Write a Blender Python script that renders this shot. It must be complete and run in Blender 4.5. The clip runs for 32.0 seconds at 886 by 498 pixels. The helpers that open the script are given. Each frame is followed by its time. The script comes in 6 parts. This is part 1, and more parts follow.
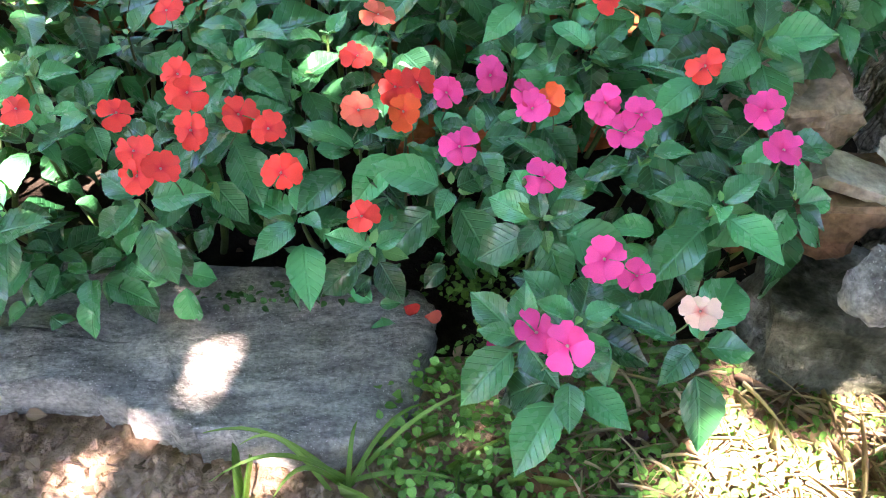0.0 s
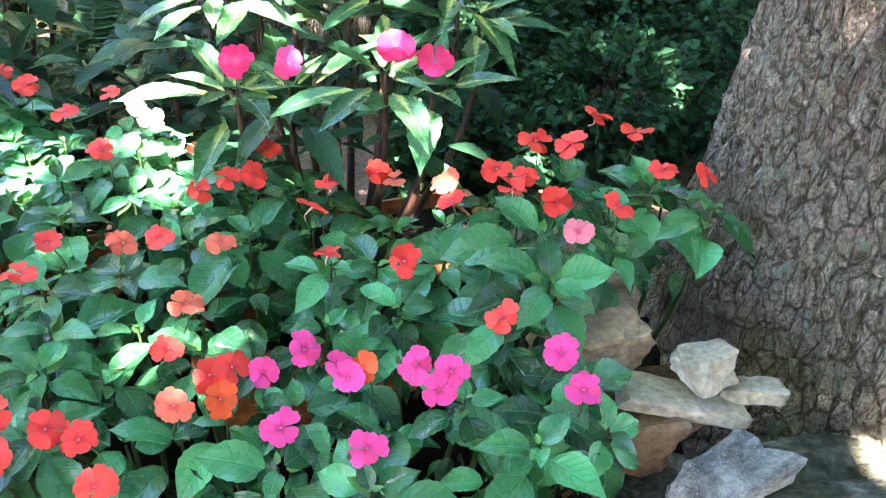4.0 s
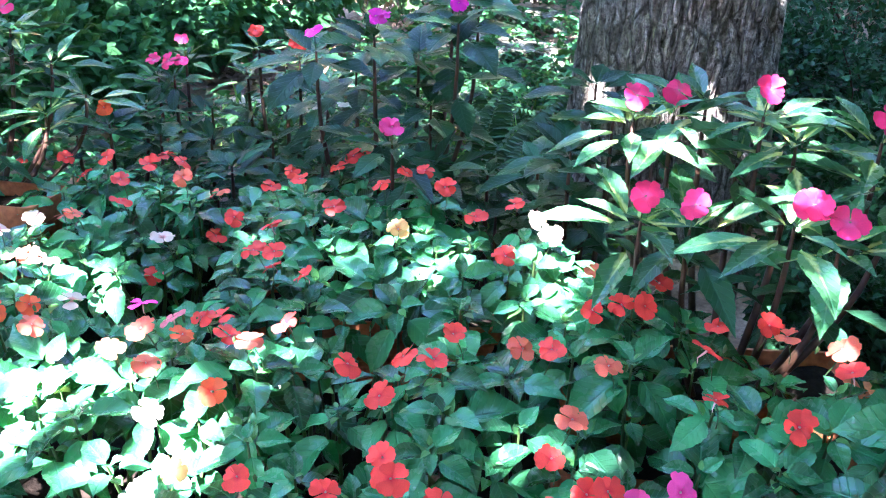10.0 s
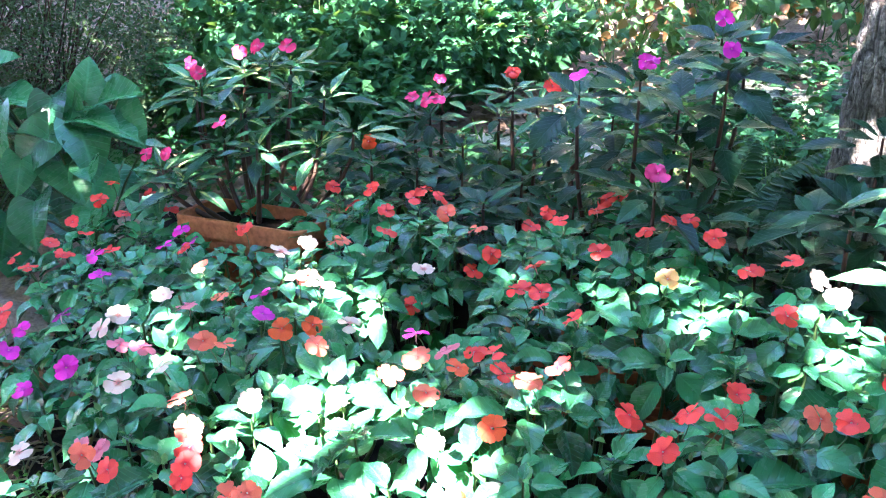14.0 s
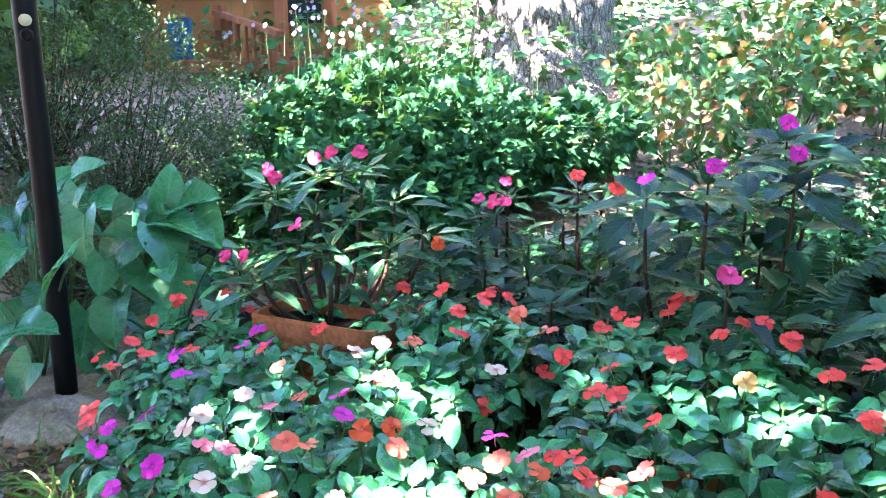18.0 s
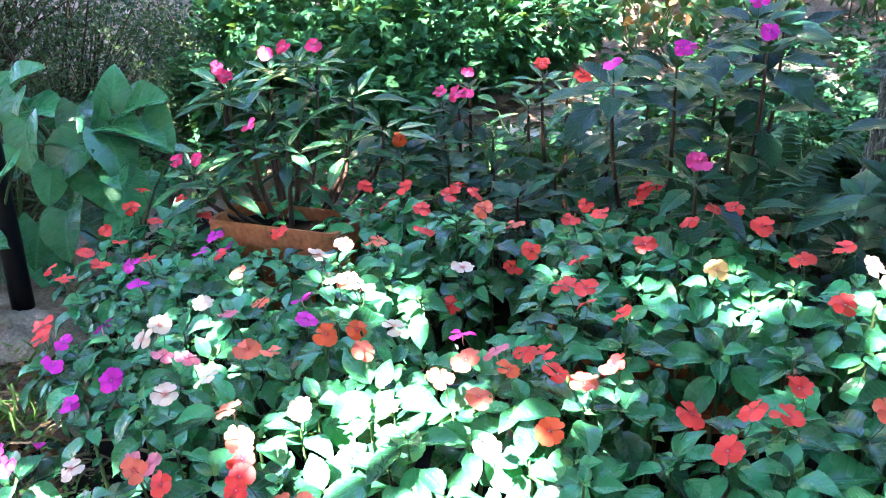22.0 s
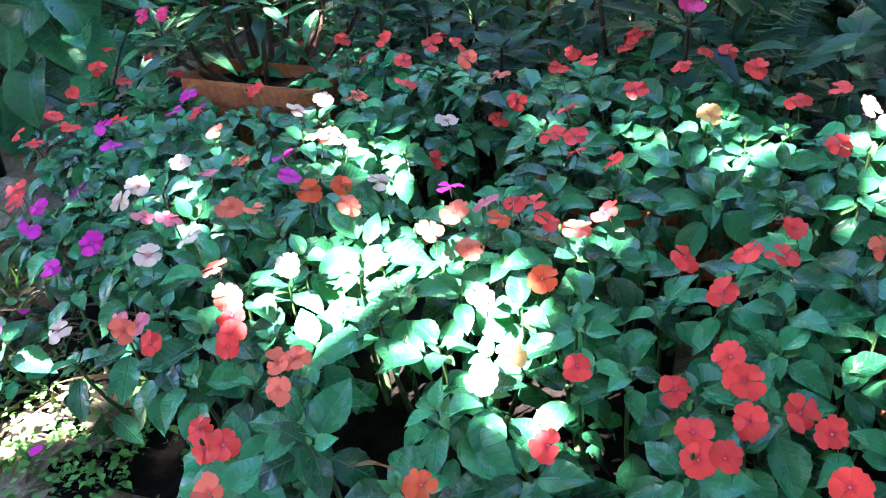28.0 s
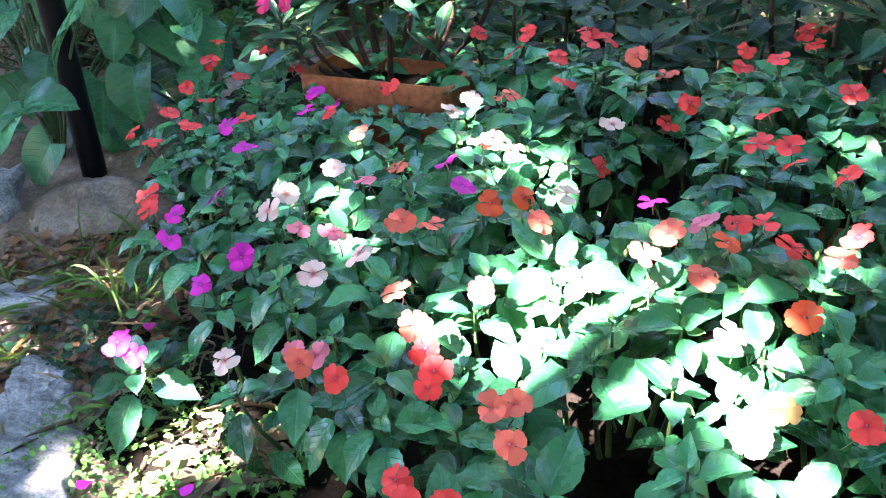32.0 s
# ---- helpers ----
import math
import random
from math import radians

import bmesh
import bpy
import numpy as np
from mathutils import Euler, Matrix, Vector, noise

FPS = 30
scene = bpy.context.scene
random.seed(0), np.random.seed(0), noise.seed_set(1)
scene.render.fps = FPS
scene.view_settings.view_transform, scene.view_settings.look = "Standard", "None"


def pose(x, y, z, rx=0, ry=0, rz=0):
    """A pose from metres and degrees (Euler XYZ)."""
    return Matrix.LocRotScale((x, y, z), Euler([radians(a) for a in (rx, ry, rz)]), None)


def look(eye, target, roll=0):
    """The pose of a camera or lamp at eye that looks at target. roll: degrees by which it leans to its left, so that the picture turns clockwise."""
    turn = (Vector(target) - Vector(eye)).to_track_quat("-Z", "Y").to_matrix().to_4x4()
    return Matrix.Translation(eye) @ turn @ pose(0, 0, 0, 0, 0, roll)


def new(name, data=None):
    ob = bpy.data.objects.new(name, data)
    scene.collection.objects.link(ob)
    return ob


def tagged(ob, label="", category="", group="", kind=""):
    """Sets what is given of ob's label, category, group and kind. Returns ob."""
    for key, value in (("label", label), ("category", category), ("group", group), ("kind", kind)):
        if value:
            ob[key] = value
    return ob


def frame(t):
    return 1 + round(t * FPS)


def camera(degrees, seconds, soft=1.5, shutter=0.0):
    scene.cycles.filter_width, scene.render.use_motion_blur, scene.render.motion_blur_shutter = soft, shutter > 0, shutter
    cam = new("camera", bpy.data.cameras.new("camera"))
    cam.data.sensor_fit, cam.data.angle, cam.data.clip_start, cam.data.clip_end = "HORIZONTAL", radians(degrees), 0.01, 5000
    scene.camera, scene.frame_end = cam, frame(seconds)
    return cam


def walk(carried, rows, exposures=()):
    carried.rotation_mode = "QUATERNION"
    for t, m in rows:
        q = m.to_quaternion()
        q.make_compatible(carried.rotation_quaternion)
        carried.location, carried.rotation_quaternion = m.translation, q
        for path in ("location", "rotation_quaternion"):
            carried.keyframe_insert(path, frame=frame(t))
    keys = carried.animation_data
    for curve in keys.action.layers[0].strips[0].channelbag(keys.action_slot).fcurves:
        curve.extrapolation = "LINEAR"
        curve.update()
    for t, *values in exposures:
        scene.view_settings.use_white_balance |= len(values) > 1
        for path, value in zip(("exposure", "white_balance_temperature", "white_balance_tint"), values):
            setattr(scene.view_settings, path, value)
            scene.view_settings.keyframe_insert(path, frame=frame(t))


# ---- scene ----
cam = camera(54.1, 32.0, 1.1)
PATH = [
    (0, (0.295, 0.078, 1.073), (0.443, 1.553, -0.270), 2.06),
    (0.5, (0.294, 0.077, 1.094), (0.449, 1.621, -0.169), 1.56),
    (1, (0.288, 0.070, 1.118), (0.473, 1.666, -0.073), 1.09),
    (1.5, (0.290, 0.076, 1.131), (0.552, 1.712, 0.010), 1.00),
    (2, (0.318, 0.096, 1.142), (0.666, 1.735, 0.050), 0.73),
    (2.5, (0.355, 0.108, 1.146), (0.780, 1.743, 0.077), 0.28),
    (4.5, (0.337, 0.097, 1.175), (0.866, 1.790, 0.251), 0.53),
    (5, (0.335, 0.097, 1.184), (0.827, 1.822, 0.301), 0.50),
    (5.5, (0.331, 0.099, 1.188), (0.774, 1.851, 0.331), 0.50),
    (6, (0.315, 0.099, 1.196), (0.704, 1.875, 0.362), 0.80),
    (6.5, (0.303, 0.101, 1.200), (0.630, 1.898, 0.385), 1.04),
    (7, (0.286, 0.098, 1.210), (0.531, 1.913, 0.407), 1.14),
    (7.5, (0.266, 0.093, 1.212), (0.445, 1.920, 0.418), 1.42),
    (8, (0.255, 0.090, 1.214), (0.361, 1.925, 0.426), 1.46),
    (8.5, (0.244, 0.089, 1.214), (0.285, 1.932, 0.438), 1.55),
    (9, (0.232, 0.088, 1.215), (0.207, 1.935, 0.449), 1.61),
    (9.5, (0.215, 0.086, 1.217), (0.123, 1.934, 0.456), 1.72),
    (10, (0.199, 0.080, 1.215), (0.041, 1.926, 0.462), 1.90),
    (10.5, (0.186, 0.074, 1.215), (-0.039, 1.913, 0.462), 1.91),
    (11, (0.163, 0.067, 1.216), (-0.121, 1.899, 0.464), 1.88),
    (11.5, (0.141, 0.066, 1.213), (-0.203, 1.888, 0.462), 1.68),
    (12, (0.109, 0.068, 1.220), (-0.289, 1.879, 0.472), 1.45),
    (12.5, (0.096, 0.071, 1.216), (-0.357, 1.872, 0.473), 1.25),
    (13, (0.075, 0.066, 1.216), (-0.432, 1.858, 0.487), 1.09),
    (13.5, (0.059, 0.063, 1.218), (-0.494, 1.849, 0.507), 1.07),
    (14, (0.046, 0.054, 1.223), (-0.549, 1.836, 0.539), 1.06),
    (14.5, (0.031, 0.029, 1.235), (-0.606, 1.811, 0.587), 1.05),
    (15, (0.021, 0.005, 1.245), (-0.655, 1.787, 0.637), 0.98),
    (15.5, (0.023, -0.003, 1.249), (-0.683, 1.780, 0.680), 0.79),
    (17.5, (0.012, 0.006, 1.260), (-0.712, 1.807, 0.778), 0.01),
    (18, (0.003, -0.001, 1.255), (-0.721, 1.800, 0.775), 0.06),
    (18.5, (0.001, -0.006, 1.259), (-0.730, 1.791, 0.774), -0.05),
    (19, (-0.000, -0.000, 1.250), (-0.725, 1.796, 0.751), -0.09),
    (19.5, (0.003, 0.012, 1.247), (-0.715, 1.804, 0.724), -0.27),
    (20, (-0.001, 0.017, 1.246), (-0.706, 1.805, 0.691), -0.46),
    (20.5, (-0.003, 0.017, 1.242), (-0.694, 1.801, 0.658), -0.55),
    (21, (-0.003, 0.027, 1.238), (-0.683, 1.806, 0.624), -0.83),
    (21.5, (-0.008, 0.043, 1.236), (-0.664, 1.815, 0.580), -1.08),
    (22, (-0.010, 0.069, 1.230), (-0.644, 1.830, 0.526), -1.44),
    (22.5, (-0.014, 0.088, 1.218), (-0.619, 1.837, 0.460), -1.77),
    (23, (-0.018, 0.098, 1.210), (-0.598, 1.834, 0.404), -1.99),
    (23.5, (-0.017, 0.104, 1.205), (-0.575, 1.824, 0.351), -2.27),
    (24, (-0.018, 0.115, 1.195), (-0.559, 1.817, 0.294), -2.59),
    (24.5, (-0.014, 0.130, 1.181), (-0.535, 1.810, 0.229), -2.81),
    (25, (-0.006, 0.143, 1.173), (-0.509, 1.804, 0.179), -2.93),
    (25.5, (0.001, 0.151, 1.167), (-0.494, 1.793, 0.138), -2.95),
    (27.5, (-0.027, 0.096, 1.181), (-0.561, 1.743, 0.180), -2.31),
    (28, (-0.036, 0.090, 1.189), (-0.590, 1.740, 0.204), -2.35),
    (28.5, (-0.042, 0.092, 1.185), (-0.616, 1.738, 0.204), -2.18),
    (29, (-0.066, 0.091, 1.187), (-0.678, 1.724, 0.208), -2.21),
    (29.5, (-0.113, 0.094, 1.181), (-0.759, 1.715, 0.203), -1.90),
    (30, (-0.129, 0.102, 1.177), (-0.814, 1.709, 0.202), -1.63),
    (30.5, (-0.130, 0.149, 1.169), (-0.825, 1.743, 0.181), -1.69),
    (31, (-0.175, 0.185, 1.154), (-0.856, 1.787, 0.170), -1.82),
    (31.5, (-0.276, 0.196, 1.145), (-0.941, 1.801, 0.154), -2.34),
    (32, (-0.362, 0.177, 1.145), (-0.981, 1.799, 0.153), -2.49),
]
walk(cam, [(t, look(eye, target, roll)) for t, eye, target, roll in PATH],
     [(0, 5.76, 6300, 34), (2.5, 5.98, 6000, 27), (5, 6.18, 5850, 28), (6.5, 6.13, 5400, 26), (8, 5.96, 5200, 25), (10.5, 5.76, 5100, 31), (13, 5.63, 5200, 30), (18, 5.66, 5300, 27), (22, 5.59, 5350, 28), (25, 5.45, 5200, 28), (29, 5.19, 5150, 27), (32, 5.29, 5500, 34)])

# ---- light ----
SUN = Vector((-0.25, -0.62, 0.75)).normalized()
world = bpy.data.worlds.new("sky")
scene.world = world
world.use_nodes = True
wn, wl = world.node_tree.nodes, world.node_tree.links
sky = wn.new("ShaderNodeTexSky")
sky.sky_type, sky.sun_disc = "NISHITA", False
sky.sun_elevation = math.asin(SUN.z)
sky.sun_rotation = math.atan2(SUN.x, SUN.y)
wl.new(sky.outputs[0], wn["Background"].inputs[0])
wn["Background"].inputs[1].default_value = 0.055
sun = new("sun", bpy.data.lights.new("sun", "SUN"))
sun.data.energy, sun.data.angle, sun.data.color = 5.0, radians(0.53), (1.0, 0.85, 0.62)
sun.matrix_world = look(SUN * 30, (0, 0, 0))


# ---- materials ----
def material(name, rough=0.6, metal=0.0, spec=0.5):
    m = bpy.data.materials.new(name)
    m.use_nodes = True
    b = m.node_tree.nodes["Principled BSDF"]
    b.inputs["Roughness"].default_value = rough
    b.inputs["Metallic"].default_value = metal
    b.inputs["Specular IOR Level"].default_value = spec
    return m, m.node_tree.nodes, m.node_tree.links, b


def noise_tex(nodes, links, scale, detail=4.0, coord="Object", stretch=None, rough=0.55):
    tc = nodes.new("ShaderNodeTexCoord")
    n = nodes.new("ShaderNodeTexNoise")
    n.inputs["Scale"].default_value, n.inputs["Detail"].default_value = scale, detail
    n.inputs["Roughness"].default_value = rough
    if stretch:
        mp = nodes.new("ShaderNodeMapping")
        mp.inputs["Scale"].default_value = stretch
        links.new(tc.outputs[coord], mp.inputs[0])
        links.new(mp.outputs[0], n.inputs["Vector"])
    else:
        links.new(tc.outputs[coord], n.inputs["Vector"])
    return n.outputs[0]


def ramp(nodes, links, value, stops):
    r = nodes.new("ShaderNodeValToRGB")
    while len(r.color_ramp.elements) < len(stops):
        r.color_ramp.elements.new(0.5)
    for e, (at, c) in zip(r.color_ramp.elements, stops):
        e.position, e.color = at, (*c, 1)
    links.new(value, r.inputs[0])
    return r.outputs[0]


def mix(nodes, links, fac, a, b, how="MIX"):
    m = nodes.new("ShaderNodeMix")
    m.data_type, m.blend_type = "RGBA", how
    for socket, v in ((m.inputs[0], fac), (m.inputs[6], a), (m.inputs[7], b)):
        if isinstance(v, (int, float)):
            socket.default_value = v
        elif isinstance(v, tuple):
            socket.default_value = (*v, 1)
        else:
            links.new(v, socket)
    return m.outputs[2]


def calc(nodes, links, op, a, b=0.0):
    m = nodes.new("ShaderNodeMath")
    m.operation = op
    for socket, v in zip(m.inputs, (a, b)):
        if isinstance(v, (int, float)):
            socket.default_value = v
        else:
            links.new(v, socket)
    return m.outputs[0]


def bump(nodes, links, bsdf, height, strength, distance=0.01):
    b = nodes.new("ShaderNodeBump")
    b.inputs["Strength"].default_value, b.inputs["Distance"].default_value = strength, distance
    links.new(height, b.inputs["Height"])
    links.new(b.outputs[0], bsdf.inputs["Normal"])


def surface(name, stops, scale, rough, bump_scale, bump_strength, bump_dist=0.01, stretch=None, fine=None, spec=0.2):
    """Mottled solid surface: stone, soil, bark, wood, clay."""
    m, n, l, b = material(name, rough, 0.0, spec)
    big = noise_tex(n, l, scale, 5, stretch=stretch)
    col = ramp(n, l, big, stops)
    if fine:
        small = ramp(n, l, noise_tex(n, l, fine, 3, stretch=stretch), [(0.3, (0.55, 0.55, 0.55)), (0.7, (1.25, 1.25, 1.25))])
        col = mix(n, l, 0.8, col, small, "MULTIPLY")
    l.new(col, b.inputs["Base Color"])
    bump(n, l, b, noise_tex(n, l, bump_scale, 6, stretch=stretch, rough=0.65), bump_strength, bump_dist)
    return m


def leaf_material(name, dark, light, rough=0.38, veins=0.13, stripe=None, thin=0.25, spec=0.2):
    """Leaf blade; u runs across it, v along it. Random tone for each leaf, paler midrib and side veins, and an optional pale centre."""
    m, n, l, b = material(name, rough, 0.0, spec)
    geo, info = n.new("ShaderNodeNewGeometry"), n.new("ShaderNodeObjectInfo")
    rnd = calc(n, l, "FRACT", calc(n, l, "ADD", geo.outputs["Random Per Island"], info.outputs["Random"]))
    uv = n.new("ShaderNodeUVMap")
    sep = n.new("ShaderNodeSeparateXYZ")
    l.new(uv.outputs[0], sep.inputs[0])
    u = calc(n, l, "ABSOLUTE", calc(n, l, "SUBTRACT", sep.outputs[0], 0.5))
    v = sep.outputs[1]
    col = ramp(n, l, rnd, [(0.0, dark), (0.85, light), (1.0, tuple(min(1, c * 1.35) for c in light))])
    patch = ramp(n, l, noise_tex(n, l, 18.0, 3), [(0.35, (0.72, 0.76, 0.75)), (0.7, (1.15, 1.12, 1.05))])
    col = mix(n, l, 0.7, col, patch, "MULTIPLY")
    if stripe:
        edge = calc(n, l, "ADD", u, calc(n, l, "MULTIPLY", noise_tex(n, l, 60.0, 2), 0.22))
        edge = calc(n, l, "ADD", edge, calc(n, l, "MULTIPLY", calc(n, l, "SUBTRACT", v, 0.20), 0.34))
        ray = calc(n, l, "SINE", calc(n, l, "MULTIPLY", calc(n, l, "SUBTRACT", v, calc(n, l, "MULTIPLY", u, 0.55)), 52.0))
        edge = calc(n, l, "SUBTRACT", edge, calc(n, l, "MULTIPLY", ray, 0.014))
        inside = ramp(n, l, edge, [(0.17, (1, 1, 1)), (0.28, (0, 0, 0))])
        some = ramp(n, l, rnd, [(0.05, (0.15, 0.15, 0.15)), (0.4, (0.95, 0.95, 0.95))])
        col = mix(n, l, calc(n, l, "MULTIPLY", inside, some), col, stripe)
    wave = calc(n, l, "SINE", calc(n, l, "MULTIPLY", calc(n, l, "SUBTRACT", v, calc(n, l, "MULTIPLY", u, 0.55)), 52.0))
    vein = ramp(n, l, wave, [(0.86, (0, 0, 0)), (1.0, (1, 1, 1))])
    rib = ramp(n, l, u, [(0.012, (1, 1, 1)), (0.04, (0, 0, 0))])
    line = mix(n, l, 1.0, vein, rib, "LIGHTEN")
    pale = tuple(min(1.0, c * 1.9 + 0.03) for c in light)
    col = mix(n, l, calc(n, l, "MULTIPLY", line, veins), col, pale)
    l.new(col, b.inputs["Base Color"])
    bump(n, l, b, calc(n, l, "SUBTRACT", noise_tex(n, l, 90.0, 2), line), 0.5, 0.002)
    gloss = ramp(n, l, noise_tex(n, l, 26.0, 2), [(0.35, (rough * 0.62,) * 3), (0.65, (min(1, rough * 1.35),) * 3)])
    l.new(gloss, b.inputs["Roughness"])
    wet = ramp(n, l, noise_tex(n, l, 55.0, 2), [(0.60, (0, 0, 0)), (0.68, (1, 1, 1))])
    l.new(calc(n, l, "MULTIPLY", wet, 0.30), b.inputs["Coat Weight"])
    b.inputs["Coat Roughness"].default_value = 0.12
    tr, mx = n.new("ShaderNodeBsdfTranslucent"), n.new("ShaderNodeMixShader")
    l.new(mix(n, l, 0.65, col, (0.30, 0.55, 0.06)), tr.inputs[0])
    mx.inputs[0].default_value = thin
    l.new(b.outputs[0], mx.inputs[1])
    l.new(tr.outputs[0], mx.inputs[2])
    l.new(mx.outputs[0], n["Material Output"].inputs[0])
    return m


def petal_material(name, colour, centre, thin=0.16):
    m, n, l, b = material(name, 0.55, 0.0, 0.3)
    uv, sep = n.new("ShaderNodeUVMap"), n.new("ShaderNodeSeparateXYZ")
    l.new(uv.outputs[0], sep.inputs[0])
    info = n.new("ShaderNodeObjectInfo")
    tone = ramp(n, l, info.outputs["Random"], [(0.0, tuple(c * 0.82 for c in colour)), (1.0, tuple(min(1, c * 1.12 + 0.01) for c in colour))])
    inner = ramp(n, l, sep.outputs[1], [(0.05, (1, 1, 1)), (0.34, (0, 0, 0))])
    col = mix(n, l, inner, tone, centre)
    streak = ramp(n, l, noise_tex(n, l, 9.0, 2, coord="UV", stretch=(9, 1, 1)), [(0.3, (0.88, 0.86, 0.86)), (0.7, (1.06, 1.06, 1.06))])
    col = mix(n, l, 1.0, col, streak, "MULTIPLY")
    l.new(col, b.inputs["Base Color"])
    tr, mx = n.new("ShaderNodeBsdfTranslucent"), n.new("ShaderNodeMixShader")
    l.new(col, tr.inputs[0])
    mx.inputs[0].default_value = thin
    l.new(b.outputs[0], mx.inputs[1])
    l.new(tr.outputs[0], mx.inputs[2])
    l.new(mx.outputs[0], n["Material Output"].inputs[0])
    return m


LEAF = leaf_material("busy_lizzie_leaf", (0.006, 0.046, 0.018), (0.060, 0.285, 0.112), 0.26, thin=0.05, spec=0.5)
YOUNG = leaf_material("young_leaf", (0.05, 0.19, 0.045), (0.10, 0.30, 0.075), 0.35, thin=0.12, spec=0.5)
VARIEGATED = leaf_material("variegated_leaf", (0.018, 0.080, 0.034), (0.060, 0.210, 0.080), 0.30, 0.12, (0.64, 0.70, 0.24), thin=0.07, spec=0.5)
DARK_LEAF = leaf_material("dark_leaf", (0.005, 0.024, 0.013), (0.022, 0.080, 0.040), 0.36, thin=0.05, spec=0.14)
HOSTA_LEAF = leaf_material("hosta_leaf", (0.012, 0.075, 0.034), (0.080, 0.290, 0.125), 0.30, 0.22, thin=0.08, spec=0.32)
ANEMONE_LEAF = leaf_material("anemone_leaf", (0.016, 0.070, 0.026), (0.052, 0.175, 0.062), 0.6, thin=0.10, spec=0.12)
BEGONIA_LEAF = leaf_material("begonia_leaf", (0.045, 0.13, 0.04), (0.12, 0.25, 0.09), 0.42, thin=0.12)
RUST_LEAF = leaf_material("rusty_leaf", (0.16, 0.06, 0.025), (0.30, 0.13, 0.05), 0.5)
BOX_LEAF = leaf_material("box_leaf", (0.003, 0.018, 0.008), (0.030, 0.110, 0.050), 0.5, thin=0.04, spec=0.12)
SHRUB_LEAF = leaf_material("shrub_leaf", (0.016, 0.036, 0.016), (0.050, 0.085, 0.034), 0.5, thin=0.12)
CROWN_LEAF = leaf_material("crown_leaf", (0.030, 0.075, 0.020), (0.065, 0.130, 0.035), 0.5)
FERN_LEAF = leaf_material("fern_leaf", (0.008, 0.034, 0.014), (0.026, 0.085, 0.034), 0.5, thin=0.08)
WEED = leaf_material("weed_leaf", (0.05, 0.16, 0.03), (0.16, 0.36, 0.085), 0.45, thin=0.15)
GRASS = leaf_material("grass_blade", (0.08, 0.18, 0.04), (0.22, 0.38, 0.10), 0.5)
STRAW = leaf_material("straw", (0.25, 0.19, 0.11), (0.50, 0.41, 0.27), 0.7, thin=0.1)
BROWN_LEAF = leaf_material("brown_leaf", (0.12, 0.05, 0.022), (0.27, 0.125, 0.055), 0.6, thin=0.05)
LITTER = leaf_material("dead_leaf", (0.10, 0.062, 0.040), (0.30, 0.205, 0.145), 0.7, thin=0.05)
STEM = surface("green_stem", [(0.3, (0.04, 0.085, 0.025)), (0.7, (0.09, 0.15, 0.05))], 30, 0.45, 80, 0.2)
RED_STEM = surface("brown_stem", [(0.3, (0.035, 0.020, 0.016)), (0.7, (0.085, 0.048, 0.030))], 30, 0.5, 80, 0.3)
EYE = surface("flower_eye", [(0.3, (0.45, 0.22, 0.20)), (0.7, (0.65, 0.40, 0.36))], 40, 0.6, 60, 0.1)
PETALS = {
    "r": petal_material("coral_red_petal", (0.95, 0.060, 0.045), (0.74, 0.018, 0.04)),
    "o": petal_material("orange_petal", (0.86, 0.11, 0.025), (0.70, 0.04, 0.02)),
    "s": petal_material("salmon_petal", (0.90, 0.17, 0.10), (0.72, 0.07, 0.05)),
    "p": petal_material("rose_pink_petal", (0.97, 0.075, 0.34), (0.72, 0.015, 0.20)),
    "h": petal_material("hot_pink_petal", (0.90, 0.035, 0.20), (0.80, 0.10, 0.30)),
    "m": petal_material("magenta_petal", (0.78, 0.020, 0.46), (0.52, 0.006, 0.34)),
    "k": petal_material("pale_pink_petal", (0.80, 0.20, 0.27), (0.68, 0.06, 0.16)),
    # real blush, plus blooms and leaves whitened by sunlight put into the colour
    "w": petal_material("blush_and_sunlit_petal", (0.88, 0.60, 0.50), (0.74, 0.20, 0.18)),
    "y": petal_material("apricot_petal", (0.86, 0.46, 0.16), (0.75, 0.2, 0.05)),
    "l": petal_material("lilac_petal", (0.58, 0.46, 0.70), (0.62, 0.50, 0.30)),
}
PETAL_WORDS = {"r": "coral red", "o": "orange", "s": "salmon", "p": "rose pink", "h": "hot pink", "m": "magenta", "k": "pale pink", "w": "blush and sunlit white", "y": "apricot", "l": "lilac"}
SOIL = surface("soil", [(0.30, (0.16, 0.105, 0.075)), (0.5, (0.33, 0.23, 0.17)), (0.72, (0.48, 0.365, 0.285))], 5, 0.95, 45, 1.0, 0.02, fine=70)
